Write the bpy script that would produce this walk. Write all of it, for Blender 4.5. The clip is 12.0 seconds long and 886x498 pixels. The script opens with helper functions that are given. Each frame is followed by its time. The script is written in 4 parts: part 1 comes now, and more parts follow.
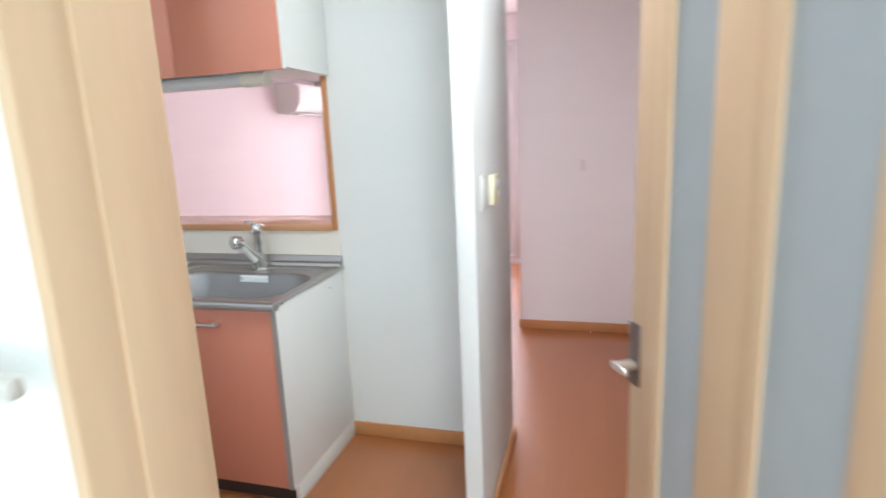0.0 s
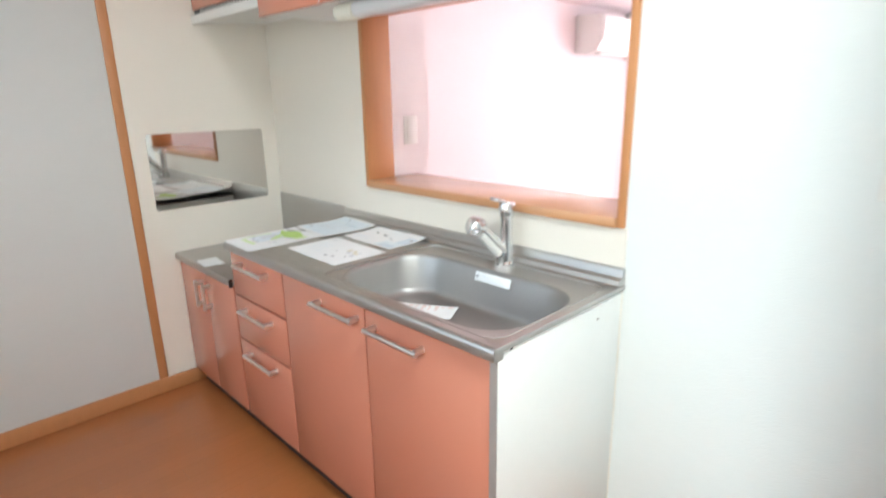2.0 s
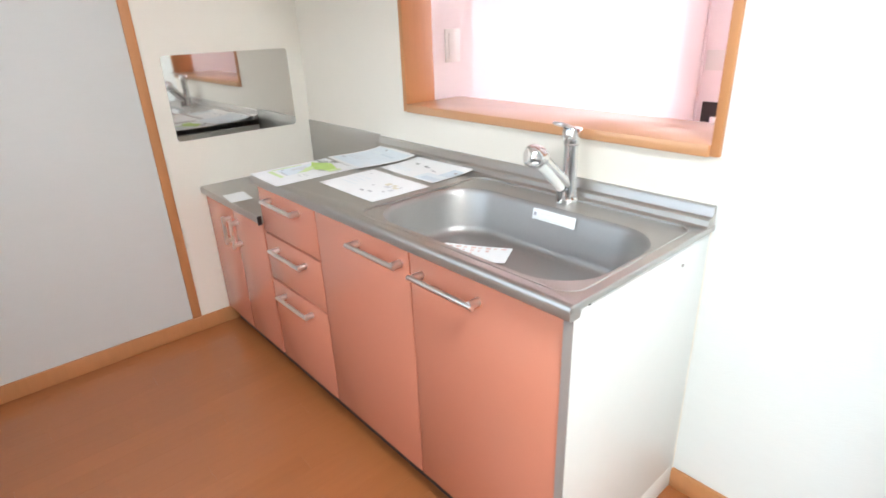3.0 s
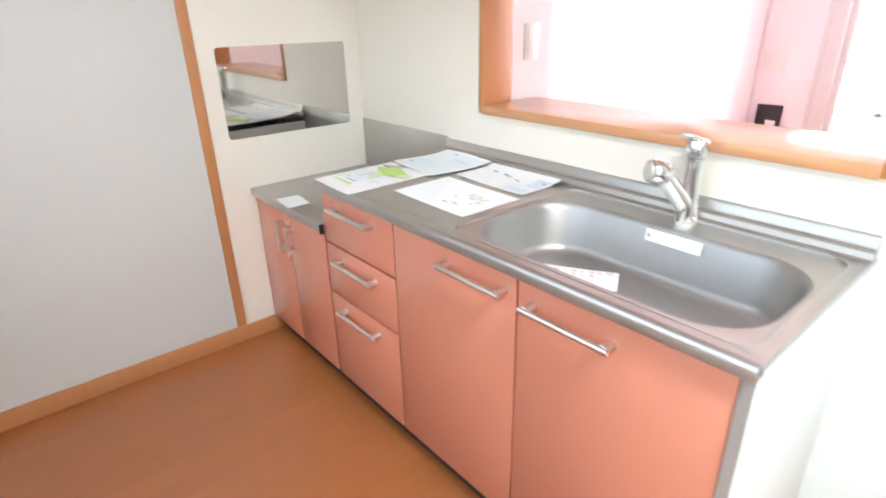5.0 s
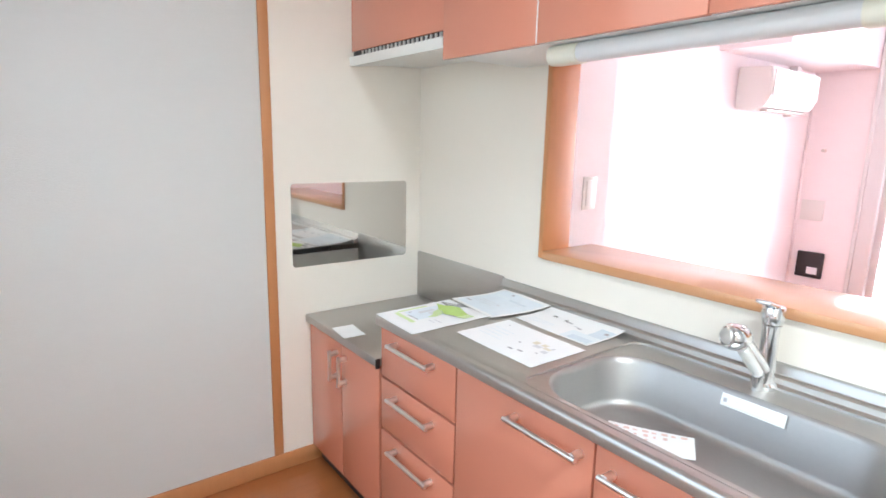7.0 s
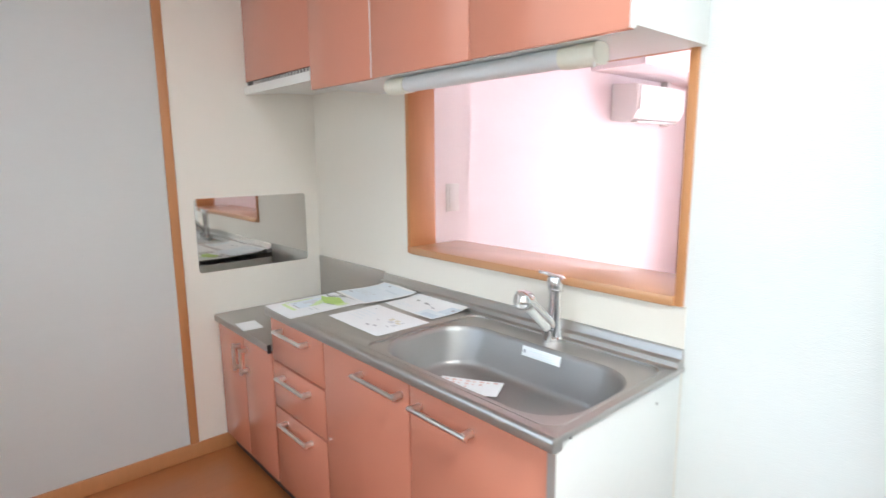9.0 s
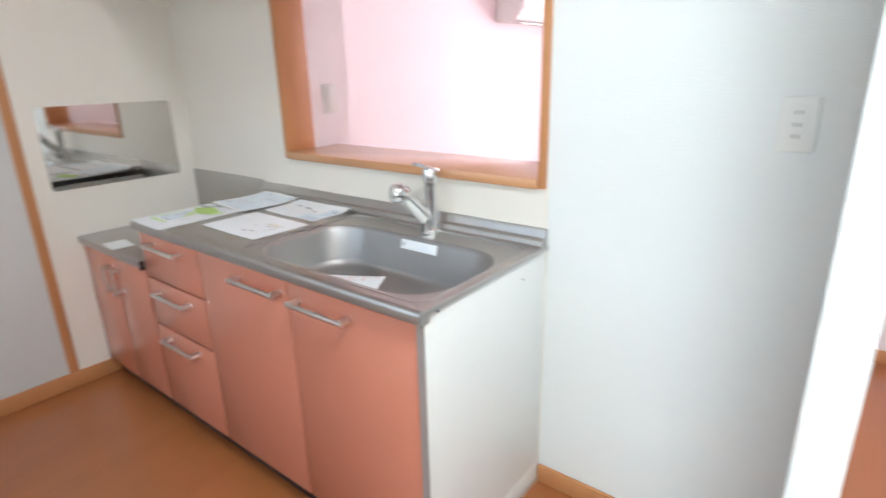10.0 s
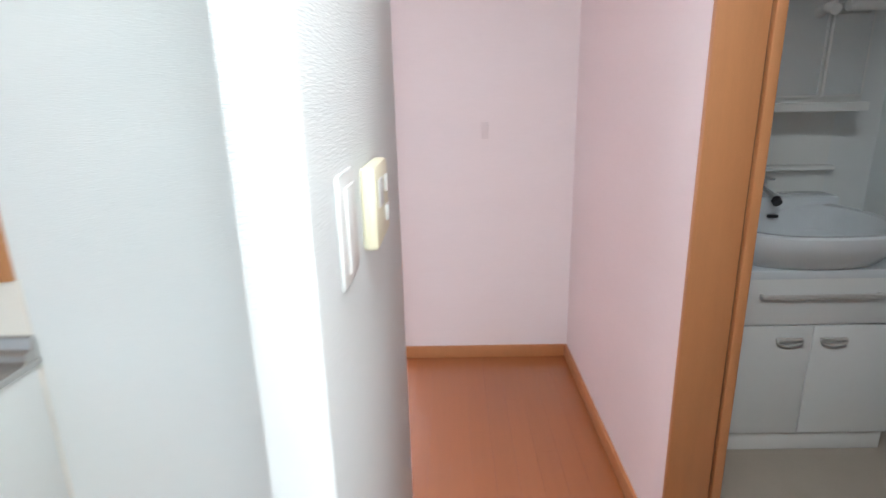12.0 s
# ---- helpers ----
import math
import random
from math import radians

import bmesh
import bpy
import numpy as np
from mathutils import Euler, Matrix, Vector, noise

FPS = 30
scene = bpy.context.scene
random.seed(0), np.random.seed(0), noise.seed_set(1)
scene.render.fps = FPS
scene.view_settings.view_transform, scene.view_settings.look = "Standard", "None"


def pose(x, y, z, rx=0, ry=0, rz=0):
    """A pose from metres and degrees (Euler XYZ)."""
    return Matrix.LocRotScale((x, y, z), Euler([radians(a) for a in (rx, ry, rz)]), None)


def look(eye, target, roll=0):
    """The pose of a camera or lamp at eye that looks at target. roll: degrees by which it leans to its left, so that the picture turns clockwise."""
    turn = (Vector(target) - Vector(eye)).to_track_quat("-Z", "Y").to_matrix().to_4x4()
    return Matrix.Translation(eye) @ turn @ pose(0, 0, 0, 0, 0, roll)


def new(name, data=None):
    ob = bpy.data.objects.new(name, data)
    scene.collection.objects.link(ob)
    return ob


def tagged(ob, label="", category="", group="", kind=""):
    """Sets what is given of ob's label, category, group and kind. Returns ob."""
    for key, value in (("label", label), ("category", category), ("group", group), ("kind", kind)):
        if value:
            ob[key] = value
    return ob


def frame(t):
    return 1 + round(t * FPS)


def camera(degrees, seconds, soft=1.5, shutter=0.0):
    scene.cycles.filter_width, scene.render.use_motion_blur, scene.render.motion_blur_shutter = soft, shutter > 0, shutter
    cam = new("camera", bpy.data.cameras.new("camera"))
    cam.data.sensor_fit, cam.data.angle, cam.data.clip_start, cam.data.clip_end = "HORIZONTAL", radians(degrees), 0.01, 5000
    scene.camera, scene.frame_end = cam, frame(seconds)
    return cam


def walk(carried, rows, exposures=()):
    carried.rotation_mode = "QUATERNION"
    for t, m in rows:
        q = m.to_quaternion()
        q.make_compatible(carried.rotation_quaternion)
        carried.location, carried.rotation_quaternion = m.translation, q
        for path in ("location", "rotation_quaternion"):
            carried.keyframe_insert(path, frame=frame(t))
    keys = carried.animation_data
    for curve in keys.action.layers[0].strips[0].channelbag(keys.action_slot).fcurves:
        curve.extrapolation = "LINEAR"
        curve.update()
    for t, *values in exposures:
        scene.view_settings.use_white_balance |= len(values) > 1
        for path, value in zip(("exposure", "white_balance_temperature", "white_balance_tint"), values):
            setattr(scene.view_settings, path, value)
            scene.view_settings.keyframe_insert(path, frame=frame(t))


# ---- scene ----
cam = camera(78.0, 12.0, soft=1.5, shutter=0.7)
PATH = [
    (0, (1.014, -2.027, 1.275), (0.478, -0.142, 0.872), -2.5),
    (0.5, (0.953, -1.795, 1.275), (0.132, -0.012, 0.89), -2.4),
    (1, (0.867, -1.595, 1.281), (-0.248, 0.023, 0.911), -1.9),
    (1.5, (0.772, -1.421, 1.274), (-0.506, 0.062, 0.864), -1.3),
    (2, (0.643, -1.293, 1.251), (-0.735, 0.053, 0.713), -1.0),
    (2.5, (0.534, -1.197, 1.216), (-0.859, 0.055, 0.516), -1.8),
    (4.5, (0.298, -1.249, 1.203), (-1.086, -0.069, 0.37), -2.1),
    (5, (0.203, -1.248, 1.213), (-1.211, -0.075, 0.42), -1.3),
    (5.5, (0.15, -1.279, 1.223), (-1.32, -0.139, 0.487), -0.1),
    (6, (0.126, -1.318, 1.235), (-1.375, -0.167, 0.587), 0.8),
    (6.5, (0.113, -1.321, 1.25), (-1.421, -0.151, 0.725), 1.1),
    (7, (0.13, -1.332, 1.285), (-1.434, -0.147, 0.899), 1.3),
    (9, (0.574, -1.308, 1.286), (-0.9, 0.002, 0.952), -0.5),
    (9.5, (0.641, -1.281, 1.251), (-0.735, 0.08, 0.75), -1.2),
    (10, (0.651, -1.268, 1.216), (-0.532, 0.22, 0.595), -1.4),
    (10.5, (0.682, -1.253, 1.219), (-0.222, 0.402, 0.553), -1.8),
    (11, (0.748, -1.2, 1.22), (0.16, 0.604, 0.588), -1.6),
    (11.5, (0.809, -1.111, 1.23), (0.553, 0.786, 0.653), -1.8),
    (12, (0.792, -0.933, 1.228), (0.754, 0.989, 0.676), -1.4),
]
EXPOSURES = [(0.0, -0.1, 6150, 10), (0.5, -0.25, 6000, 11), (1.0, 0.15, 6100, 9), (1.5, 0.5, 6150, 6), (2.0, 0.58, 6200, 7), (2.5, 0.68, 6200, 10), (4.5, 0.95, 6220, 10), (5.5, 0.97, 6120, 10), (6.0, 0.95, 6060, 10), (7.0, 0.86, 6000, 9), (9.0, 0.5, 6100, 10), (9.5, 0.42, 6100, 10), (10.5, 0.3, 6050, 10), (11.0, 0.15, 6050, 10), (11.5, 0.1, 6050, 10), (12.0, 0.05, 6050, 10)]
walk(cam, [(t, look(eye, target, roll)) for t, eye, target, roll in PATH], EXPOSURES)

# world and light

world = bpy.data.worlds.new("sky")
scene.world = world
world.use_nodes = True
sky = world.node_tree.nodes.new("ShaderNodeTexSky")
sky.sky_type = "NISHITA"
sky.sun_disc = False
sky.sun_elevation, sky.sun_rotation = radians(40), radians(150)
world.node_tree.nodes["Background"].inputs[1].default_value = 0.1
world.node_tree.links.new(sky.outputs[0], world.node_tree.nodes["Background"].inputs[0])


def area_lamp(name, at, to, w, h, watts, colour):
    data = bpy.data.lights.new(name, "AREA")
    data.shape, data.size, data.size_y, data.energy, data.color = "RECTANGLE", w, h, watts, colour
    ob = new(name, data)
    ob.matrix_world = look(at, to)
    return ob


CEIL = 2.35
# daylight in the living room's balcony window and at the hall's end, and added fill lamps
area_lamp("balcony_daylight", (-0.41, 3.27, 1.08), (0.30, 0.4, 1.0), 1.20, 1.90, 29, (1.0, 0.79, 0.86))
# fill light for the kitchen, in an added south opening out of view
area_lamp("kitchen_fill", (-0.70, -1.66, 1.375), (-0.78, 0.0, 1.05), 1.36, 1.18, 5, (0.88, 0.98, 1.0))
area_lamp("hall_daylight", (1.45, -3.36, 1.20), (1.0, 0.0, 0.9), 1.40, 1.90, 49, (0.83, 0.99, 0.99))
# unseen fill lamp, added to brighten the washroom
area_lamp("washroom_fill", (1.95, -0.89, 1.80), (1.85, 0.9, 0.5), 0.50, 0.40, 0.35, (0.87, 0.97, 1.0))
# invented ceiling source that fills passage and fridge space
ceiling_fill = area_lamp("ceiling_fill_light", (0.88, -0.92, 2.235), (0.88, -0.92, 0.0), 0.40, 0.40, 25, (0.95, 1.0, 0.99))
ceiling_fill.data.shape = "DISK"


# ---- materials
def mat(name, colour, rough=0.5, metal=0.0, var=0.06, scale=6.0, bump=0.0, bscale=200.0, stretch=(1, 1, 1), coat=0.0, fine=0.03, random_tint=0.0, rvar=0.08):
    m = bpy.data.materials.new(name)
    m.use_nodes = True
    t, n = m.node_tree, m.node_tree.nodes
    b = n["Principled BSDF"]
    b.inputs["Roughness"].default_value, b.inputs["Metallic"].default_value = rough, metal
    b.inputs["Coat Weight"].default_value, b.inputs["Coat Roughness"].default_value = coat, 0.12
    co = n.new("ShaderNodeTexCoord")
    mp = n.new("ShaderNodeMapping")
    mp.inputs["Scale"].default_value = stretch
    t.links.new(co.outputs["Object"], mp.inputs["Vector"])

    def noise_tex(s, d):
        x = n.new("ShaderNodeTexNoise")
        x.inputs["Scale"].default_value, x.inputs["Detail"].default_value = s, d
        t.links.new(mp.outputs[0], x.inputs["Vector"])
        return x

    def math_node(op, a, c):
        x = n.new("ShaderNodeMath")
        x.operation = op
        for i, v in enumerate((a, c)):
            if isinstance(v, (int, float)):
                x.inputs[i].default_value = v
            else:
                t.links.new(v, x.inputs[i])
        return x.outputs[0]

    big, small = noise_tex(scale, 4), noise_tex(scale * 14, 3)
    k = math_node("ADD", math_node("MULTIPLY", math_node("SUBTRACT", big.outputs["Fac"], 0.5), 2 * var), math_node("MULTIPLY", math_node("SUBTRACT", small.outputs["Fac"], 0.5), 2 * fine))
    if random_tint:
        info = n.new("ShaderNodeObjectInfo")
        k = math_node("ADD", k, math_node("MULTIPLY", math_node("SUBTRACT", info.outputs["Random"], 0.5), random_tint))
    hsv = n.new("ShaderNodeHueSaturation")
    hsv.inputs["Color"].default_value = (*colour, 1)
    t.links.new(math_node("ADD", k, 1.0), hsv.inputs["Value"])
    t.links.new(hsv.outputs[0], b.inputs["Base Color"])
    r = math_node("ADD", math_node("MULTIPLY", math_node("SUBTRACT", big.outputs["Fac"], 0.5), rvar), rough)
    t.links.new(r, b.inputs["Roughness"])
    if bump:
        bn = n.new("ShaderNodeBump")
        bn.inputs["Strength"].default_value, bn.inputs["Distance"].default_value = bump, 0.0011
        fineb = noise_tex(bscale, 3)
        t.links.new(fineb.outputs["Fac"], bn.inputs["Height"])
        t.links.new(bn.outputs[0], b.inputs["Normal"])
    return m


def glow(name, colour, power):
    m = bpy.data.materials.new(name)
    m.use_nodes = True
    b = m.node_tree.nodes["Principled BSDF"]
    b.inputs["Base Color"].default_value = (*colour, 1)
    b.inputs["Emission Color"].default_value, b.inputs["Emission Strength"].default_value = (*colour, 1), power
    return m


def glass_mat(name, colour, rough):
    m = bpy.data.materials.new(name)
    m.use_nodes = True
    b = m.node_tree.nodes["Principled BSDF"]
    b.inputs["Base Color"].default_value, b.inputs["Roughness"].default_value = (*colour, 1), rough
    b.inputs["Transmission Weight"].default_value, b.inputs["IOR"].default_value = 1.0, 1.45
    return m


WALLPAPER = mat("white_wallpaper", (0.76, 0.78, 0.77), 0.75, var=0.02, scale=1.5, bump=0.8, bscale=90, stretch=(1, 1, 5), fine=0.015)
# copy of the white wallpaper, darkened so the west wall looks less lit
DIMMED_PAPER = mat("dimmed_wallpaper", (0.625, 0.63, 0.615), 0.75, var=0.02, scale=1.5, bump=0.8, bscale=90, stretch=(1, 1, 5), fine=0.015)
PINK_PAPER = mat("pale_pink_wallpaper", (0.90, 0.84, 0.848), 0.75, var=0.02, scale=1.5, bump=0.8, bscale=90, stretch=(1, 1, 5), fine=0.015)
CREAM_PANEL = mat("cream_kitchen_panel", (0.82, 0.77, 0.69), 0.32, var=0.02, scale=2, fine=0.01, bump=0.05, bscale=40)
CEILING_PAPER = mat("ceiling_paper", (0.8, 0.79, 0.77), 0.8, var=0.02, bump=0.5, bscale=120)
TRIM_WOOD = mat("honey_wood_trim", (0.52, 0.235, 0.095), 0.42, var=0.10, scale=7, stretch=(6, 6, 0.6), fine=0.05, bump=0.1, bscale=60)
SILL_WOOD = mat("honey_wood_sill", (0.56, 0.28, 0.13), 0.30, var=0.05, scale=5, stretch=(0.6, 6, 6), fine=0.03, bump=0.03, bscale=60, coat=0.8, rvar=0.03)
PALE_WOOD = mat("pale_maple_door", (0.60, 0.42, 0.275), 0.40, var=0.09, scale=6, stretch=(8, 8, 0.5), fine=0.05, bump=0.08, bscale=60)
PLANK = mat("oak_plank", (0.37, 0.130, 0.042), 0.30, var=0.06, scale=6, stretch=(9, 0.7, 1), fine=0.03, bump=0.02, bscale=50, random_tint=0.06, coat=0.6, rvar=0.02)
JOINT = mat("floor_joint_dark", (0.36, 0.126, 0.040), 0.6, var=0.1)
PLINTH_WOOD = mat("reddish_brown_wood", (0.24, 0.075, 0.035), 0.45, var=0.08, scale=7, fine=0.04)
VINYL = mat("greige_vinyl_floor", (0.42, 0.36, 0.29), 0.45, var=0.08, scale=8, bump=0.1, bscale=80)
SALMON = mat("salmon_gloss_laminate", (0.635, 0.25, 0.164), 0.22, var=0.02, scale=3, fine=0.01, coat=0.35)
CARCASS = mat("white_melamine", (0.76, 0.77, 0.75), 0.42, var=0.02, scale=3, fine=0.012)
EDGE_GREY = mat("grey_edge_band", (0.33, 0.30, 0.28), 0.5)
# dark toe kick colour, also the painted shade in the front gaps
TOE_GAP_DARK = mat("dark_toe_kick_and_gap_shade", (0.05, 0.03, 0.025), 0.55, var=0.1)
STEEL = mat("brushed_stainless", (0.53, 0.515, 0.495), 0.38, metal=1.0, var=0.05, scale=5, stretch=(1, 12, 12), fine=0.04, bump=0.03, bscale=150)
SINK_STEEL = mat("satin_sink_steel", (0.42, 0.415, 0.405), 0.44, metal=0.9, var=0.05, scale=8, fine=0.03)
MIRROR_STEEL = mat("polished_steel_plate", (0.62, 0.60, 0.57), 0.035, metal=1.0, var=0.02, scale=5, fine=0.01, bump=0.06, bscale=7, rvar=0.02)
CHROME = mat("chrome", (0.78, 0.79, 0.80), 0.08, metal=1.0, var=0.01, fine=0.005, rvar=0.02)
HANDLE_METAL = mat("satin_handle", (0.84, 0.82, 0.80), 0.30, metal=1.0, var=0.02)
PLATE_PINK = mat("greyish_pink_plate", (0.80, 0.74, 0.745), 0.5, var=0.03)
LOCK_METAL = mat("bronze_lock_metal", (0.22, 0.17, 0.16), 0.35, metal=0.8, var=0.05)
PAPER = mat("white_paper", (0.90, 0.92, 0.93), 0.5, var=0.02, scale=20, fine=0.01)
BLACK = mat("black_plastic", (0.02, 0.018, 0.02), 0.4)
PLASTIC = mat("white_plastic", (0.78, 0.78, 0.75), 0.35, var=0.01, fine=0.005)
CREAM_PLASTIC = mat("cream_plastic", (0.74, 0.69, 0.50), 0.38, var=0.01, fine=0.005)
YELLOW_CAP = mat("yellowed_lamp_cap", (0.80, 0.80, 0.70), 0.4, var=0.02)
DIFFUSER = mat("milky_lamp_cover", (0.72, 0.74, 0.76), 0.35, var=0.01)
GREY_METAL = mat("grey_hood_metal", (0.60, 0.58, 0.55), 0.4, metal=0.3)
CERAMIC = mat("white_ceramic", (0.74, 0.78, 0.80), 0.12, var=0.01, fine=0.004, coat=0.5)
MIRROR = mat("mirror_silver", (0.82, 0.84, 0.84), 0.02, metal=1.0, var=0.0, fine=0.0, rvar=0.0)
FROSTED = mat("frosted_pane", (0.38, 0.41, 0.44), 0.32, var=0.05, scale=2, bump=0.2, bscale=300, coat=0.3)
CLEAR = glass_mat("window_glass", (1, 1, 1), 0.0)
ALU = mat("white_aluminium", (0.70, 0.70, 0.70), 0.35, var=0.02)
# glow for the cover of the added ceiling lamp
ADDED_LAMP_COVER = glow("added_lamp_cover", (0.98, 1.0, 0.98), 3.0)
DAY = glow("outdoor_brightness", (1.0, 0.97, 0.97), 5.0)
INK = {"green": mat("green_print", (0.50, 0.70, 0.20), 0.6, var=0.15, scale=30), "blue": mat("pale_blue_print", (0.68, 0.77, 0.84), 0.6, var=0.08, scale=25),
       "grey": mat("grey_print", (0.46, 0.46, 0.50), 0.6, var=0.3, scale=40), "lime": mat("pale_green_print", (0.68, 0.82, 0.46), 0.6, var=0.08, scale=40), "sky": mat("faint_blue_print", (0.80, 0.88, 0.92), 0.6, var=0.06, scale=30), "faint": mat("faint_print", (0.78, 0.86, 0.92), 0.6, var=0.06, scale=30), "dark": mat("dark_print_and_shade", (0.34, 0.36, 0.36), 0.6, var=0.2, scale=40), "straw": mat("straw_print", (0.78, 0.74, 0.62), 0.6, var=0.15, scale=40), "white": PAPER,
       "pink": mat("pink_print", (0.82, 0.62, 0.58), 0.6, var=0.15, scale=30), "pale": mat("pale_print", (0.70, 0.72, 0.75), 0.6, var=0.12, scale=30)}

# ---- building blocks
ORIGIN = {}


def box(bm, x0, x1, y0, y1, z0, z1, r=0.0, seg=2):
    """Adds a box, with rounded edges of radius r."""
    m = Matrix.LocRotScale(((x0 + x1) / 2, (y0 + y1) / 2, (z0 + z1) / 2), None, (x1 - x0, y1 - y0, z1 - z0))
    made = bmesh.ops.create_cube(bm, size=1, matrix=m)["verts"]
    if r:
        edges = {e for v in made for e in v.link_edges}
        bmesh.ops.bevel(bm, geom=list(edges), offset=r, segments=seg, affect="EDGES", profile=0.5)
    return bm


def boxes(*list_of, r=0.0):
    bm = bmesh.new()
    for b in list_of:
        box(bm, *b, r=r)
    return bm


def tube(bm, a, b, r0, r1=None, seg=20, caps=True):
    """Adds a round bar from a to b."""
    a, b = Vector(a), Vector(b)
    turn = (b - a).to_track_quat("Z", "Y").to_matrix().to_4x4()
    bmesh.ops.create_cone(bm, cap_ends=caps, segments=seg, radius1=r0, radius2=r0 if r1 is None else r1, depth=(b - a).length, matrix=Matrix.Translation((a + b) / 2) @ turn)
    return bm


def lathe(bm, rings, seg=28, m=Matrix()):
    """Adds a turned body from (radius, height) rings."""
    loops = []
    for r, z in rings:
        loops.append([bm.verts.new(m @ Vector((r * math.cos(2 * math.pi * i / seg), r * math.sin(2 * math.pi * i / seg), z))) for i in range(seg)])
    for a, b in zip(loops, loops[1:]):
        for i in range(seg):
            bm.faces.new((a[i], a[(i + 1) % seg], b[(i + 1) % seg], b[i]))
    bm.faces.new(loops[0][::-1]), bm.faces.new(loops[-1])
    return bm


def round_rect(x0, x1, y0, y1, r, n=6):
    out = []
    for cx, cy, a0 in ((x1 - r, y1 - r, 0), (x0 + r, y1 - r, 90), (x0 + r, y0 + r, 180), (x1 - r, y0 + r, 270)):
        for i in range(n + 1):
            a = radians(a0 + 90 * i / n)
            out.append((cx + r * math.cos(a), cy + r * math.sin(a)))
    return out


def ring_stack(bm, levels, close_bottom=True, close_top=False):
    """Skins a stack of equal loops, given as (points, z)."""
    loops = [[bm.verts.new((x, y, z)) for x, y in pts] for pts, z in levels]
    k = len(loops[0])
    for a, b in zip(loops, loops[1:]):
        for i in range(k):
            bm.faces.new((a[i], a[(i + 1) % k], b[(i + 1) % k], b[i]))
    if close_bottom:
        bm.faces.new(loops[-1])
    if close_top:
        bm.faces.new(loops[0][::-1])
    return loops


def smooth(ob, angle=40):
    for p in ob.data.polygons:
        p.use_smooth = True
    ob.data.set_sharp_from_angle(angle=radians(angle))
    return ob


def finish(name, bm, material, flat=False, recalc=True):
    me = bpy.data.meshes.new(name)
    if recalc:
        bmesh.ops.recalc_face_normals(bm, faces=bm.faces)
    bm.to_mesh(me)
    bm.free()
    me.materials.append(material)
    ob = new(name, me)
    return ob if flat else smooth(ob)


def thing(name, at, label, category, group="", kind=""):
    ob = new(name)
    ob.empty_display_size = 0.1
    ob.location = at
    ORIGIN[ob] = Vector(at)
    return tagged(ob, label, category, group, kind)


def part(name, bm, material, parent, label=""):
    bm.transform(Matrix.Translation(-ORIGIN[parent]))
    ob = finish(name, bm, material)
    ob.parent = parent
    ORIGIN[ob] = ORIGIN[parent]
    return tagged(ob, label)


def solo(name, bm, material, label, category, kind="", group=""):
    """A thing, or a piece of the setting, made of one mesh."""
    ob = finish(name, bm, material)
    ORIGIN[ob] = Vector((0, 0, 0))
    return tagged(ob, label, category, group, kind)


def setting(name, bm, material, label, category):
    return solo(name, bm, material, label, category, "structure")


# ---- the setting
setting("floor", boxes((-1.80, 1.45, -1.70, 1.46, -0.10, -0.006), (1.45, 1.56, -1.70, -0.58, -0.10, -0.006), (-1.56, 0.545, 1.46, 3.3, -0.10, -0.006), (0.12, 2.28, -3.4, -1.70, -0.10, -0.006)), JOINT, "honey-brown wooden strip floor through kitchen, passage and living room", "floor")
setting("ceiling", boxes((-1.92, 2.6, -1.757, 3.42, CEIL, CEIL + 0.1), (0.0, 2.4, -3.5, -1.757, CEIL, CEIL + 0.1)), CEILING_PAPER, "white papered ceiling", "ceiling")
# weaker light on this wall is put into its wallpaper colour
setting("wall_west", boxes((-1.92, -1.8, -1.63, 0.0, 0, CEIL)), DIMMED_PAPER, "embossed wallpaper wall beside the kitchen units, toned down to pale grey for weaker light", "wall")
setting("wall_north", boxes((-1.8, -1.093, 0, 0.10, 0, CEIL), (-1.093, -0.007, 0, 0.10, 0, 0.916), (-1.093, -0.007, 0, 0.10, 1.560, CEIL), (-0.007, 0.634, 0, 0.10, 0, CEIL)), WALLPAPER, "white kitchen wall with a wide serving hatch", "wall")
setting("wall_column", boxes((-1.8, -1.087, 0.10, 0.324, 0, CEIL)), PINK_PAPER, "short pale wall beside the serving hatch in the living room", "wall")
setting("wall_wing", boxes((0.634, 0.69, -0.548, 0.10, 0, CEIL), r=0.003), WALLPAPER, "thin white partition between fridge space and passage", "wall")
setting("wall_passage", boxes((1.324, 1.450, 0.262, 1.46, 0, CEIL), (1.324, 1.450, -0.56, 0.262, 2.03, CEIL), (1.324, 1.560, -0.60, -0.56, 0, CEIL), (1.470, 1.560, -1.63, -0.60, 0, CEIL)), PINK_PAPER, "pale pink passage wall with the washroom doorway", "wall")
setting("wall_passage_end", boxes((0.545, 1.45, 1.46, 1.58, 0, CEIL)), PINK_PAPER, "pale pink wall at the end of the passage", "wall")
setting("wall_living_east", boxes((0.545, 0.665, 1.58, 3.3, 0, CEIL)), PINK_PAPER, "pale living room wall", "wall")
setting("wall_living_west", boxes((-1.68, -1.56, 0.324, 3.3, 0, CEIL)), PINK_PAPER, "pale living room wall under bright window light", "wall")
setting("wall_living_north", boxes((-1.68, -1.15, 3.3, 3.42, 0, CEIL), (-1.15, 0.28, 3.3, 3.42, 2.10, CEIL), (0.28, 0.665, 3.3, 3.42, 0, CEIL), (-1.15, 0.28, 3.3, 3.42, 0, 0.05)), PINK_PAPER, "pale living room wall with a balcony window", "wall")
setting("beam", boxes((-1.558, -1.18, 1.9, 3.3, 1.83, CEIL)), PINK_PAPER, "boxed-in beam above the air conditioner", "beam")
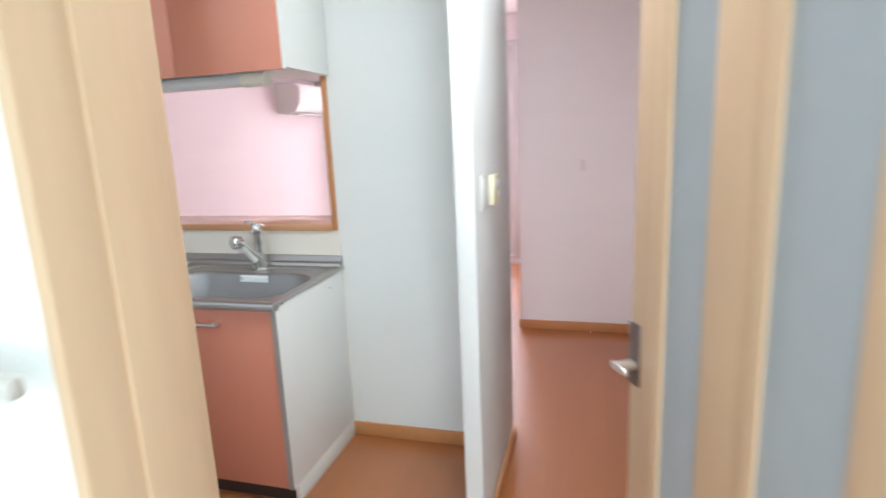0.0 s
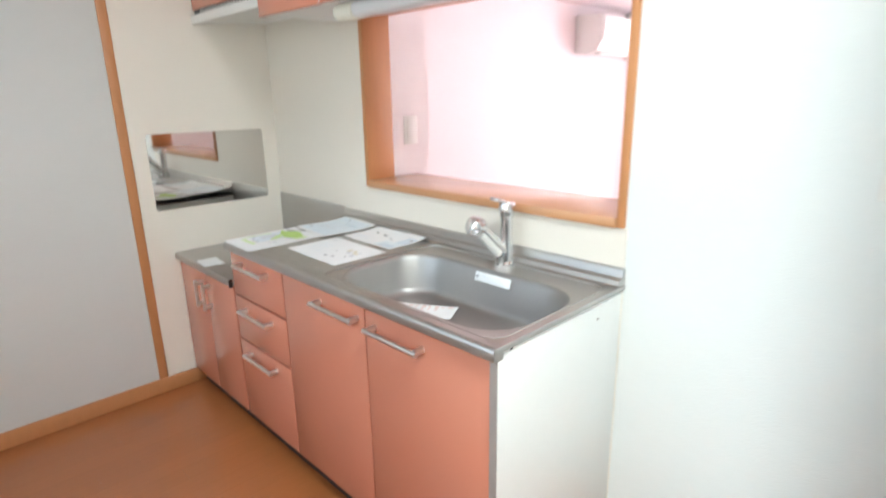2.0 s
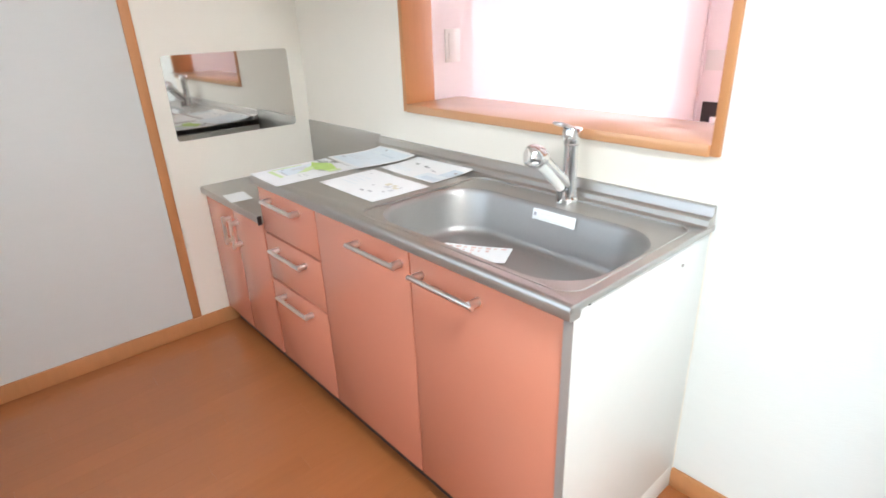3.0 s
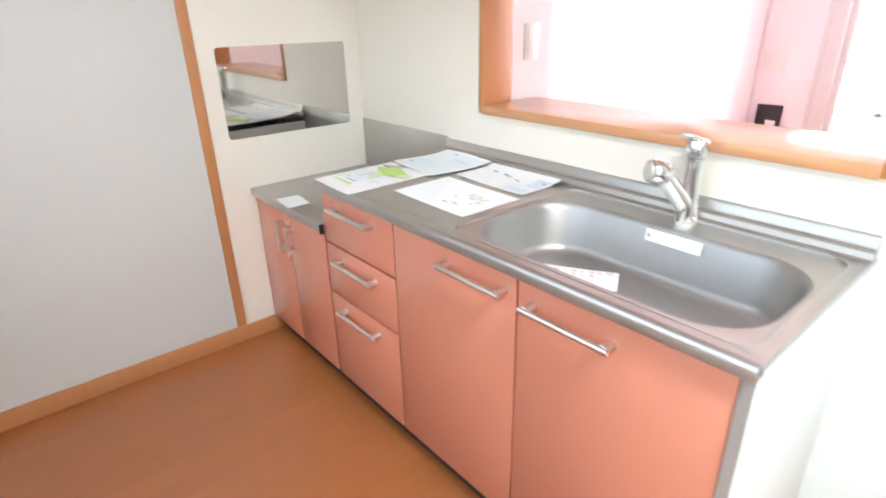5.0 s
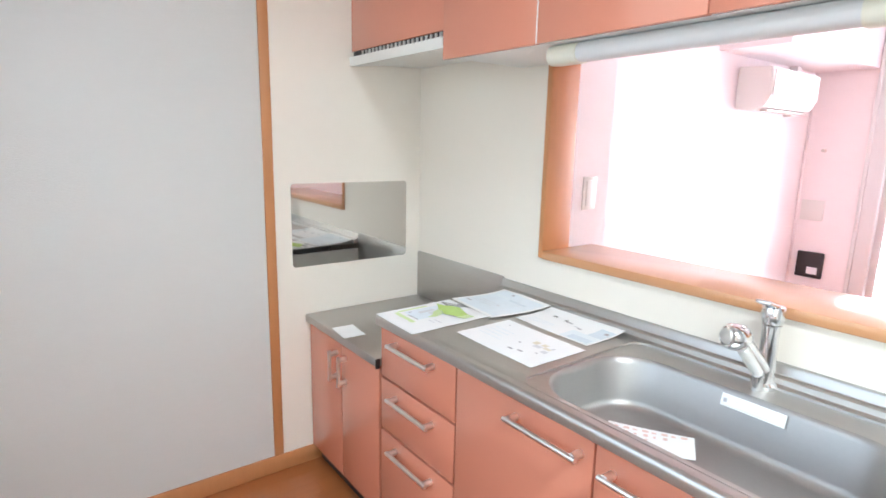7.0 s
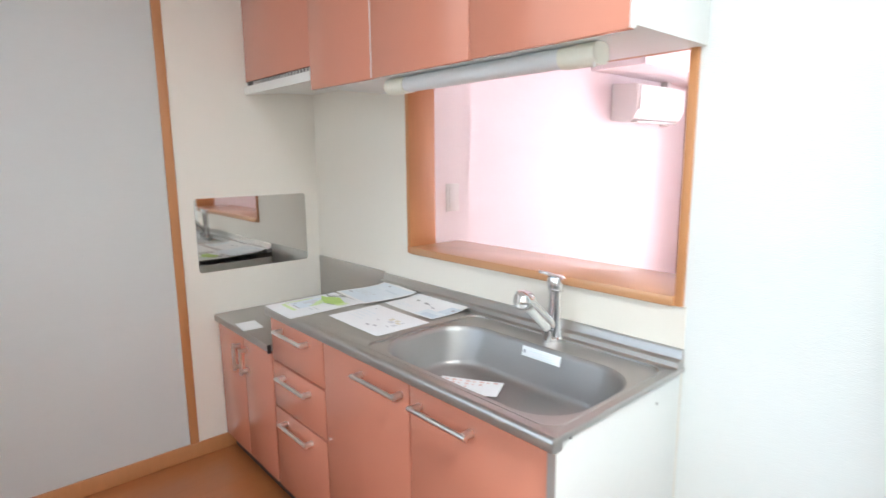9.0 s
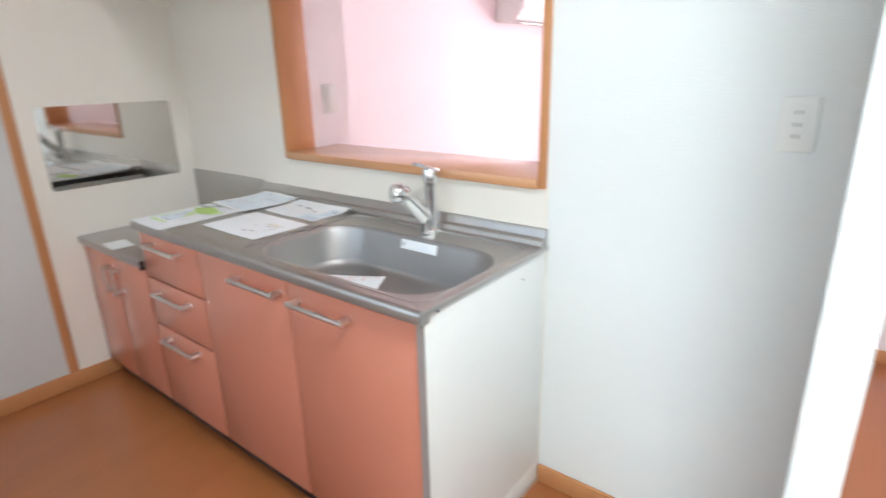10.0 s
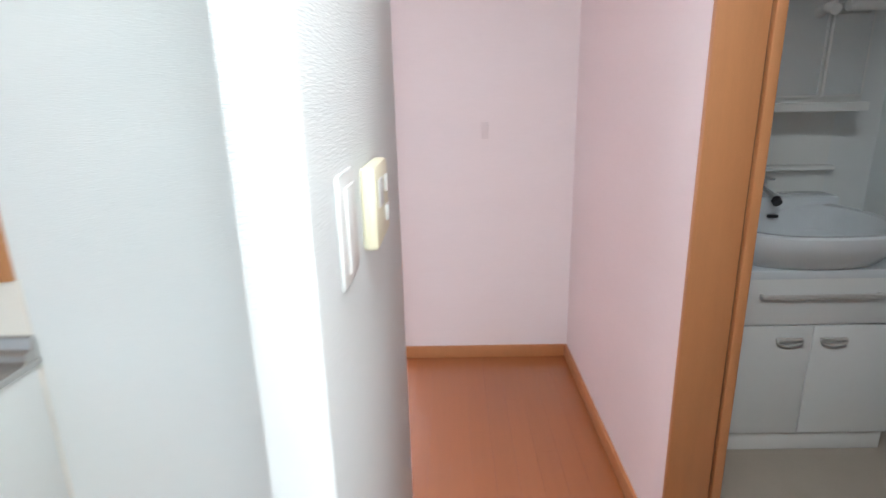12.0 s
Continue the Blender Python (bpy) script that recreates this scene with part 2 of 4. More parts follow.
# the opening left of the doorway is added to let the kitchen fill in
setting("wall_south", boxes((-1.92, -1.4, -1.757, -1.63, 0, CEIL), (-1.4, 0.2, -1.757, -1.63, 0, 0.75), (-1.4, 0.2, -1.757, -1.63, 2.0, CEIL), (0.2, 0.655, -1.757, -1.63, 0, CEIL), (0.655, 1.455, -1.757, -1.63, 2.05, CEIL), (1.455, 2.4, -1.757, -1.63, 0, CEIL)), WALLPAPER, "white wall with the hall doorway", "wall")
setting("wall_hall", boxes((0.0, 0.12, -3.4, -1.757, 0, CEIL), (2.28, 2.4, -3.4, -1.757, 0, CEIL), (0.0, 0.75, -3.5, -3.4, 0, CEIL), (2.15, 2.4, -3.5, -3.4, 0, CEIL), (0.75, 2.15, -3.5, -3.4, 2.3, CEIL)), WALLPAPER, "white hall walls", "wall")
# high south opening is added as the place of the washroom fill lamp
setting("wall_washroom", boxes((1.45, 2.6, 1.26, 1.36, 0, CEIL), (2.45, 2.6, -0.9, 1.26, 0, CEIL), (1.45, 1.7, -1.0, -0.9, 0, CEIL), (1.7, 2.2, -1.0, -0.9, 0, 1.6), (1.7, 2.2, -1.0, -0.9, 2.0, CEIL), (2.2, 2.6, -1.0, -0.9, 0, CEIL)), WALLPAPER, "plain white washroom walls", "wall")
setting("washroom_floor", boxes((1.452, 2.6, -0.58, 1.36, -0.05, 0.0), (1.562, 2.6, -1.0, -0.58, -0.05, 0.0)), VINYL, "greige vinyl sheet floor of the washroom", "floor")
setting("backdrop", boxes((-4.5, 4.5, 6.4, 6.5, -2, 5)), DAY, "bright hazy daylight outside the balcony window", "backdrop")

# cream panels behind the units and the wood strip that ends them
panel_w = setting("panel_west", boxes((-1.8, -1.795, -0.637, 0.0, 0.067, CEIL)), CREAM_PANEL, "cream glossy kitchen panel on the side wall", "panel")
panel_n = thing("panel_north", (-0.9, 0, 0.06), "cream glossy kitchen panel round the serving hatch", "panel", kind="structure")
for p in ((-1.795, -1.093, -0.005, 0.0, 0.06, CEIL), (-1.093, 0.0, -0.005, 0.0, 0.06, 0.916), (-1.093, 0.0, -0.005, 0.0, 1.560, CEIL)):
    part("sheet", boxes(p), CREAM_PANEL, panel_n)
setting("trim_strip", boxes((-1.8, -1.790, -0.672, -0.637, 0.067, CEIL), r=0.002), TRIM_WOOD, "narrow upright wooden trim between wallpaper and kitchen panel", "trim")


def baseboard(*b):
    setting("baseboard", boxes(b, r=0.003), TRIM_WOOD, "honey-coloured wooden baseboard", "baseboard")


BH = 0.06
baseboard(-1.8, -1.788, -1.63, -0.0, 0, 0.067)
baseboard(0.0, 0.622, -0.012, 0.0, 0, BH)
baseboard(0.622, 0.634, -0.548, 0.0, 0, BH)
baseboard(0.69, 0.702, -0.540, 0.10, 0, BH)
baseboard(0.545, 1.310, 1.448, 1.46, 0, BH)
baseboard(1.310, 1.324, 0.262, 1.46, 0, BH)
baseboard(1.458, 1.470, -1.63, -0.60, 0, BH)
baseboard(0.533, 0.545, 1.46, 3.3, 0, BH)
baseboard(-1.56, -1.548, 0.324, 3.3, 0, BH)
baseboard(-1.788, -1.40, -1.63, -1.618, 0, BH)

# serving hatch: wooden lining and a counter board that runs into the living room
hatch = thing("serving_hatch", (-0.55, 0.05, 0.919), "honey wood lined serving hatch between kitchen and living room", "hatch", kind="structure")
part("jamb", boxes((-1.093, -1.073, -0.012, 0.118, 0.916, 1.560), r=0.002), TRIM_WOOD, hatch)
part("jamb", boxes((-0.027, -0.007, -0.012, 0.118, 0.916, 1.560), r=0.002), TRIM_WOOD, hatch)
part("head", boxes((-1.073, -0.027, -0.012, 0.118, 1.544, 1.560), r=0.002), TRIM_WOOD, hatch)
part("counter_board", boxes((-1.073, -0.027, -0.018, 0.240, 0.914, 0.942), r=0.004), SILL_WOOD, hatch, "glossy wooden counter board")

# hall doorway: lining, casings, and the open glazed door
door_frame = thing("door_1", (1.03, -1.69, 0), "pale maple door frame between hall and kitchen", "door frame", kind="structure")
part("jamb", boxes((0.655, 0.669, -1.762, -1.635, 0, 2.05), r=0.003), PALE_WOOD, door_frame)
part("jamb", boxes((1.42, 1.455, -1.752, -1.635, 0, 2.05), r=0.003), PALE_WOOD, door_frame)
part("head", boxes((0.669, 1.42, -1.752, -1.635, 2.01, 2.05), r=0.003), PALE_WOOD, door_frame)
part("door_stop", boxes((0.669, 0.673, -1.715, -1.650, 0, 2.01), r=0.0015), PALE_WOOD, door_frame)
part("casing", boxes((0.594, 0.653, -1.635, -1.617, 0, 2.08), r=0.005), PALE_WOOD, door_frame)
part("casing", boxes((1.425, 1.483, -1.635, -1.617, 0, 2.08), r=0.005), PALE_WOOD, door_frame)
part("casing", boxes((0.653, 1.425, -1.635, -1.617, 2.015, 2.08), r=0.005), PALE_WOOD, door_frame)

LEAF = Matrix.Translation((1.076, -1.072, 0)) @ Matrix.Rotation(math.atan2(-0.628, 0.344), 4, "Z")
leaf = thing("glazed_door", (0, 0, 0), "pale maple door with frosted glass strips, standing open", "door")


def leaf_part(name, list_of, material, parent, label="", r=0.003):
    bm = boxes(*list_of, r=r)
    return part(name, bm, material, parent, label)


LW = 0.716
for s0, s1 in ((0.0, 0.090), (0.174, 0.286), (0.402, 0.490), (0.592, LW)):
    leaf_part("stile", [(s0, s1, 0.0, 0.036, 0.008, 2.0)], PALE_WOOD, leaf)
for s0, s1 in ((0.090, 0.174), (0.286, 0.402), (0.490, 0.592)):
    leaf_part("glass_strip", [(s0, s1, 0.003, 0.009, 0.11, 1.90)], FROSTED, leaf, "frosted grey glass strip", r=0)
    leaf_part("rail", [(s0, s1, 0.001, 0.035, 0.008, 0.11)], PALE_WOOD, leaf)
    leaf_part("rail", [(s0, s1, 0.001, 0.035, 1.90, 2.0)], PALE_WOOD, leaf)
for s0, s1 in ((0.054, 0.0905), (0.258, 0.2865)):
    leaf_part("bead", [(s0, s1, -0.004, 0.0005, 0.11, 1.90)], PALE_WOOD, leaf, r=0.002)
lock = leaf_part("lock_plate", [(0.002, 0.032, -0.006, 0.0, 0.838, 0.950)], LOCK_METAL, leaf, "dark bronze lock plate", r=0.0028)
for y0, y1, y2 in ((0.0, -0.032, -0.044), (0.036, 0.070, 0.063)):
    bm = tube(bmesh.new(), (0.017, y0, 0.875), (0.017, y1, 0.875), 0.009)
    box(bm, 0.002, 0.044, y2 + 0.003, y2 + 0.015, 0.868, 0.882, r=0.004)
    part("lever", bm, HANDLE_METAL, lock, "satin metal lever")
for z in (0.25, 1.0, 1.78):
    part("hinge", tube(bmesh.new(), (LW + 0.004, 0.030, z), (LW + 0.004, 0.030, z + 0.09), 0.007), HANDLE_METAL, leaf)
leaf.matrix_world = LEAF

# washroom doorway
wash = thing("door_2", (1.40, -0.2, 0), "honey wood frame of the washroom sliding doorway", "door frame", kind="structure")
part("jamb", boxes((1.320, 1.430, 0.243, 0.2605, 0.125, 2.03), r=0.003), TRIM_WOOD, wash)
part("stop", boxes((1.4345, 1.458, 0.236, 0.2605, 0.0, 2.03), r=0.003), TRIM_WOOD, wash)
part("groove", boxes((1.429, 1.436, 0.252, 0.2600, 0.125, 2.03)), TOE_GAP_DARK, wash, "dark sliding-door groove")
part("plinth", boxes((1.325, 1.431, 0.246, 0.2605, 0.0, 0.124), r=0.004), PLINTH_WOOD, wash, "dark reddish plinth block")
part("jamb", boxes((1.322, 1.452, -0.560, -0.540, 0, 2.03), r=0.003), TRIM_WOOD, wash)
part("head", boxes((1.322, 1.452, -0.539, 0.235, 2.0, 2.03), r=0.002), TRIM_WOOD, wash)
part("threshold", boxes((1.320, 1.451, -0.539, 0.235, -0.004, 0.008), r=0.003), PLINTH_WOOD, wash, "dark reddish threshold")

# ---- kitchen base units
Y0, TOP = -0.516, 0.765


def bar_handle(parent, p, q):
    """A straight bar on two posts, in front of the door it is on."""
    p, q = Vector(p), Vector(q)
    d = (q - p).normalized()
    out = Vector((0, -1, 0))
    bm = tube(bmesh.new(), p + out * 0.028, q + out * 0.028, 0.0065, seg=14)
    for c in (p + d * 0.012, q - d * 0.012):
        tube(bm, c, c + out * 0.027, 0.0095, seg=12)
    return part("handle", bm, HANDLE_METAL, parent, "satin metal bar handle")


def front(parent, x0, x1, z0, z1, name="door"):
    """A laminated front, 18 mm thick."""
    return part(name, boxes((x0 + 0.0022, x1 - 0.0022, Y0, Y0 + 0.018, z0, z1), r=0.0025), SALMON, parent)


def toe_kick(parent, x0, x1):
    part("toe_kick", boxes((x0, x1, Y0 + 0.036, Y0 + 0.051, 0, 0.072)), TOE_GAP_DARK, parent, "dark recessed toe kick")


sink_unit = thing("sink_cabinet", (-0.445, -0.25, 0), "salmon two-door sink cabinet with white side panel", "cabinet", "kitchen base cabinets")
part("body", boxes((-0.883, -0.868, Y0 + 0.021, -0.008, 0.072, 0.738), (-0.868, -0.018, Y0 + 0.021, -0.008, 0.072, 0.115), (-0.868, -0.018, -0.012, -0.008, 0.115, 0.738)), CARCASS, sink_unit, "white melamine body")
part("side_panel", boxes((-0.018, 0.0, Y0 - 0.001, -0.008, 0.072, 0.752), (-0.018, 0.0, Y0 + 0.036, -0.008, 0.0, 0.072), r=0.001), CARCASS, sink_unit, "white side panel")
part("edge_band", boxes((-0.018, 0.0012, Y0 - 0.0035, Y0 - 0.001, 0.072, 0.738)), EDGE_GREY, sink_unit, "grey edge band")
toe_kick(sink_unit, -0.883, -0.018)
d = front(sink_unit, -0.879, -0.450, 0.072, 0.730)
bar_handle(d, (-0.676, Y0, 0.686), (-0.473, Y0, 0.686))
d = front(sink_unit, -0.450, -0.018, 0.072, 0.730)
bar_handle(d, (-0.420, Y0, 0.681), (-0.217, Y0, 0.681))

# dark strips stand in for the shade between the sink doors
part("reveal", boxes((-0.868, -0.018, Y0 + 0.0185, Y0 + 0.0205, 0.70, 0.738), (-0.462, -0.438, Y0 + 0.0185, Y0 + 0.0205, 0.072, 0.70)), TOE_GAP_DARK, sink_unit, "dark strip that paints shade into the door gaps")

drawers = thing("drawer_cabinet", (-1.07, -0.25, 0), "salmon three-drawer kitchen cabinet beside the sink", "cabinet", "kitchen base cabinets")
part("body", boxes((-1.255, -1.240, Y0 + 0.021, -0.008, 0.072, 0.738), (-1.240, -0.900, Y0 + 0.021, -0.008, 0.072, 0.115), (-0.900, -0.886, Y0 + 0.021, -0.008, 0.072, 0.738)), CARCASS, drawers, "white melamine body")
toe_kick(drawers, -1.255, -0.886)
# dark sheet behind the drawer fronts, shade of the gaps as colour
part("reveal", boxes((-1.2555, -0.8865, Y0 + 0.0185, Y0 + 0.0205, 0.072, 0.738)), TOE_GAP_DARK, drawers, "dark sheet that paints shade into the drawer gaps")
for z0, z1, hz in ((0.570, 0.730, 0.693), (0.395, 0.562, 0.522), (0.072, 0.387, 0.349)):
    d = front(drawers, -1.253, -0.880, z0, z1, "drawer_front")
    bar_handle(d, (-1.175, Y0, hz), (-0.968, Y0, hz))

stove_unit = thing("stove_cabinet", (-1.53, -0.25, 0), "low salmon two-door cabinet for a table stove", "cabinet", "kitchen base cabinets")
part("body", boxes((-1.795, -1.780, Y0 + 0.021, -0.008, 0.072, 0.590), (-1.780, -1.272, Y0 + 0.021, -0.008, 0.072, 0.115), (-1.272, -1.257, Y0 + 0.021, -0.008, 0.072, 0.590)), CARCASS, stove_unit, "white melamine body")
toe_kick(stove_unit, -1.795, -1.257)
# same painted gap shade behind the stove doors
part("reveal", boxes((-1.793, -1.2558, Y0 + 0.0185, Y0 + 0.0205, 0.072, 0.590)), TOE_GAP_DARK, stove_unit, "dark strip that paints shade into the door gaps")
for x0, x1, hx in ((-1.793, -1.526, -1.560), (-1.526, -1.2625, -1.492)):
    d = front(stove_unit, x0, x1, 0.072, 0.586)
    bar_handle(d, (hx, Y0, 0.440), (hx, Y0, 0.550))

low_top = thing("stove_worktop", (-1.53, -0.25, 0.592), "low bare stainless steel stove worktop with upstand", "worktop")
part("slab", boxes((-1.795, -1.257, Y0 - 0.016, -0.014, 0.592, 0.622), r=0.006), STEEL, low_top)
part("backsplash", boxes((-1.793, -1.252, -0.014, -0.0055, 0.600, 0.818), r=0.0038), STEEL, low_top, "tall stainless upstand")
part("end_cap", boxes((-1.2580, -1.2555, Y0 - 0.0165, Y0 - 0.002, 0.588, 0.620)), BLACK, low_top)

# stainless worktop with pressed sink
top = thing("sink_worktop", (-0.62, -0.25, 0.738), "stainless steel worktop with a pressed sink bowl", "worktop")
RIM = round_rect(-0.682, -0.015, -0.505, -0.048, 0.045)
bm = bmesh.new()
outer = [(0.004, -0.030), (-1.255, -0.030), (-1.255, Y0 - 0.007), (0.004, Y0 - 0.007)]
vo = [bm.verts.new((x, y, TOP)) for x, y in outer]
eo = [bm.edges.new((vo[i], vo[(i + 1) % 4])) for i in range(4)]
levels = [(RIM, TOP), (round_rect(-0.680, -0.017, -0.503, -0.050, 0.044), TOP + 0.0018), (round_rect(-0.677, -0.020, -0.500, -0.053, 0.042), TOP + 0.001), (round_rect(-0.677, -0.020, -0.500, -0.053, 0.042), TOP - 0.004), (round_rect(-0.668, -0.030, -0.482, -0.128, 0.115), TOP - 0.005), (round_rect(-0.663, -0.035, -0.477, -0.133, 0.112), TOP - 0.009), (round_rect(-0.659, -0.039, -0.473, -0.137, 0.110), TOP - 0.020),
          (round_rect(-0.648, -0.048, -0.460, -0.158, 0.105), TOP - 0.106), (round_rect(-0.645, -0.051, -0.457, -0.161, 0.102), TOP - 0.115), (round_rect(-0.637, -0.059, -0.449, -0.169, 0.095), TOP - 0.123), (round_rect(-0.62, -0.076, -0.432, -0.186, 0.08), TOP - 0.127)]
loops = ring_stack(bm, levels[:5], close_bottom=False)
bm.edges.ensure_lookup_table()
ei = [bm.edges.get((loops[0][i], loops[0][(i + 1) % len(loops[0])])) for i in range(len(loops[0]))]
bmesh.ops.triangle_fill(bm, use_beauty=True, use_dissolve=False, edges=eo + ei)
# rolled front edge with a closed end, and the short fold of the right end
nose = [(0, 0), (0.005, -0.0015), (0.009, -0.005), (0.011, -0.011), (0.0105, -0.028), (0.006, -0.031), (-0.02, -0.031)]
prev = None
for o, dz in nose:
    row = [bm.verts.new((x, Y0 - 0.007 - o, TOP + dz)) for x in (-1.255, 0.004)]
    if prev:
        bm.faces.new((prev[0], prev[1], row[1], row[0]))
    prev = row
bm.faces.new([bm.verts.new((0.004, Y0 - 0.007 - o, TOP + dz)) for o, dz in nose] + [bm.verts.new((0.004, Y0 + 0.013, TOP))])
bm.faces.new([bm.verts.new((-1.255, Y0 - 0.007 - o, TOP + dz)) for o, dz in nose] + [bm.verts.new((-1.255, Y0 + 0.013, TOP))])
prev = None
for o, dz in ((0, 0), (0.002, -0.001), (0.003, -0.003), (0.003, -0.012), (-0.010, -0.012)):
    row = [bm.verts.new((0.004 + o, y, TOP + dz)) for y in (Y0 - 0.0165, -0.0055)]
    if prev:
        bm.faces.new((prev[0], prev[1], row[1], row[0]))
    prev = row
part("slab", bm, STEEL, top)
bm = bmesh.new()
ring_stack(bm, levels[4:])
part("bowl", bm, SINK_STEEL, top, "satin steel sink bowl")
bm = bmesh.new()
prof = [(-0.047, TOP + 0.0004), (-0.040, TOP + 0.001), (-0.036, TOP + 0.004), (-0.034, TOP + 0.016), (-0.030, TOP + 0.019), (-0.020, TOP + 0.020), (-0.017, TOP + 0.024), (-0.015, TOP + 0.040), (-0.012, TOP + 0.044), (-0.0055, TOP + 0.045)]
prev = None
for y, z in prof:
    pair = [bm.verts.new((-1.252, y, z)), bm.verts.new((0.004, y, z))]
    if prev:
        bm.faces.new((prev[0], prev[1], pair[1], pair[0]))
    prev = pair
for x in (-1.252, 0.004):
    bm.faces.new([bm.verts.new((x, y, z)) for y, z in prof] + [bm.verts.new((x, -0.0055, TOP))])
part("backsplash", bm, STEEL, top, "low folded upstand")
bm = lathe(bmesh.new(), [(0.043, TOP - 0.1270), (0.045, TOP - 0.125), (0.040, TOP - 0.124), (0.036, TOP - 0.126), (0.02, TOP - 0.1265)], m=Matrix.Translation((-0.550, -0.372, 0)))
part("drain", bm, CHROME, top, "round chrome drain")
part("corner_screw", lathe(bmesh.new(), [(0.004, 0), (0.0035, 0.001)], 12, Matrix.Translation((0.0003, -0.472, TOP - 0.018)) @ Matrix.Rotation(radians(90), 4, "Y")), BLACK, top)
part("screw_cap", lathe(bmesh.new(), [(0.004, 0), (0.0035, 0.0012)], 12, Matrix.Translation((0.0002, -0.126, 0.705)) @ Matrix.Rotation(radians(90), 4, "Y")), EDGE_GREY, sink_unit)

# mixer tap
tap = thing("mixer_tap", (-0.347, -0.062, TOP), "chrome single-lever kitchen tap with pull-out spray head", "tap")
P = Vector((-0.347, -0.062, 0))
part("base", lathe(bmesh.new(), [(0.026, TOP - 0.005), (0.026, TOP + 0.005), (0.021, TOP + 0.010), (0.019, TOP + 0.05), (0.0175, TOP + 0.135), (0.020, TOP + 0.140), (0.020, TOP + 0.143)], m=Matrix.Translation(P)), CHROME, tap)
lv = lathe(bmesh.new(), [(0.020, TOP + 0.145), (0.022, TOP + 0.150), (0.025, TOP + 0.178), (0.022, TOP + 0.184), (0.010, TOP + 0.186)], m=Matrix.Translation(P))
wing = box(bmesh.new(), -0.016, 0.016, -0.064, 0.026, -0.004, 0.004, r=0.003)
wing.transform(Matrix.Translation((-0.347, -0.062, TOP + 0.182)) @ Matrix.Rotation(radians(-20), 4, "X"))
tmp = bpy.data.meshes.new("tmp")
wing.to_mesh(tmp)
wing.free()
lv.from_mesh(tmp)
bpy.data.meshes.remove(tmp)
part("lever", lv, CHROME, tap, "flat chrome lever")
part("spout", tube(bmesh.new(), (-0.347, -0.070, TOP + 0.040), (-0.364, -0.158, TOP + 0.122), 0.014, 0.017), CHROME, tap)
aim = Matrix.Translation((-0.364, -0.158, TOP + 0.126)) @ Vector((-0.45, -0.85, 0.16)).to_track_quat("Z", "Y").to_matrix().to_4x4()
head = part("spray_head", lathe(bmesh.new(), [(0.015, -0.014), (0.022, -0.006), (0.027, 0.004), (0.029, 0.016), (0.028, 0.028), (0.024, 0.036), (0.018, 0.038)], m=aim), CHROME, tap, "round chrome spray head")
part("face", lathe(bmesh.new(), [(0.0175, 0.0375), (0.016, 0.041), (0.009, 0.042)], m=aim), GREY_METAL, head)
part("hose_stem", tube(bmesh.new(), (-0.349, -0.094, TOP + 0.036), (-0.362, -0.160, TOP + 0.108), 0.011, 0.014), PLASTIC, tap, "pale plastic stem")
part("collar", tube(bmesh.new(), (-0.349, -0.093, TOP - 0.003), (-0.349, -0.093, TOP + 0.030), 0.013), CHROME, tap)

# polished plate on the side panel
bm = bmesh.new()
pts = round_rect(-0.576, -0.075, 0.808, 1.121, 0.014)
lo = [[bm.verts.new((x, y, z)) for y, z in pts] for x in (-1.7948, -1.7925)]
bm.faces.new(lo[0][::-1]), bm.faces.new(lo[1])
for i in range(len(pts)):
    j = (i + 1) % len(pts)
    bm.faces.new((lo[0][i], lo[0][j], lo[1][j], lo[1][i]))
solo("heat_shield", bm, MIRROR_STEEL, "polished stainless heat shield plate on the cream panel", "metal plate")

# ---- wall units
UZ, UY = 1.522, -0.335
upper = thing("wall_cabinet", (-0.60, -0.17, UZ), "salmon wall cabinet with white underside above the hatch", "cabinet")
part("body", boxes((-1.21, 0.010, UY + 0.021, -0.006, UZ + 0.004, 2.22), r=0.001), CARCASS, upper, "white melamine body")
for x0, x1 in ((-1.21, -0.838), (-0.838, -0.420), (-0.420, 0.007)):
    part("door", boxes((x0 + 0.001, x1 - 0.001, UY, UY + 0.018, UZ - 0.004, 2.22), r=0.002), SALMON, upper)
for x in (-0.8395, 0.007):
    part("edge_band", boxes((x, x + 0.003, UY - 0.0006, UY + 0.017, UZ - 0.003, 2.22)), CARCASS, upper, "white edge band")

hood = thing("range_hood", (-1.50, -0.17, 1.55), "range hood with salmon front and pale metal lip", "range hood")
part("front_panel", boxes((-1.793, -1.214, UY + 0.012, UY + 0.030, 1.604, 2.22), r=0.002), SALMON, hood)
part("body", boxes((-1.793, -1.214, UY + 0.030, -0.006, 1.580, 2.22)), GREY_METAL, hood, "pale metal body")
bm = bmesh.new()
sec = [(UY + 0.004, 1.552), (UY + 0.002, 1.584), (UY + 0.030, 1.588), (-0.006, 1.588), (-0.006, 1.574), (-0.16, 1.570)]
lo = [[bm.verts.new((x, y, z)) for y, z in sec] for x in (-1.793, -1.214)]
bm.faces.new(lo[0][::-1]), bm.faces.new(lo[1])
for i in range(6):
    bm.faces.new((lo[0][i], lo[0][(i + 1) % 6], lo[1][(i + 1) % 6], lo[1][i]))
lip = part("lip", bm, PLASTIC, hood, "off-white sloping lip")
part("slot", boxes((-1.790, -1.216, UY + 0.019, UY + 0.028, 1.586, 1.603)), BLACK, hood, "dark intake slot")
for i in range(20):
    x = -1.72 + i * 0.025
    part("tooth", boxes((x, x + 0.008, UY + 0.014, UY + 0.020, 1.587, 1.601)), GREY_METAL, lip)

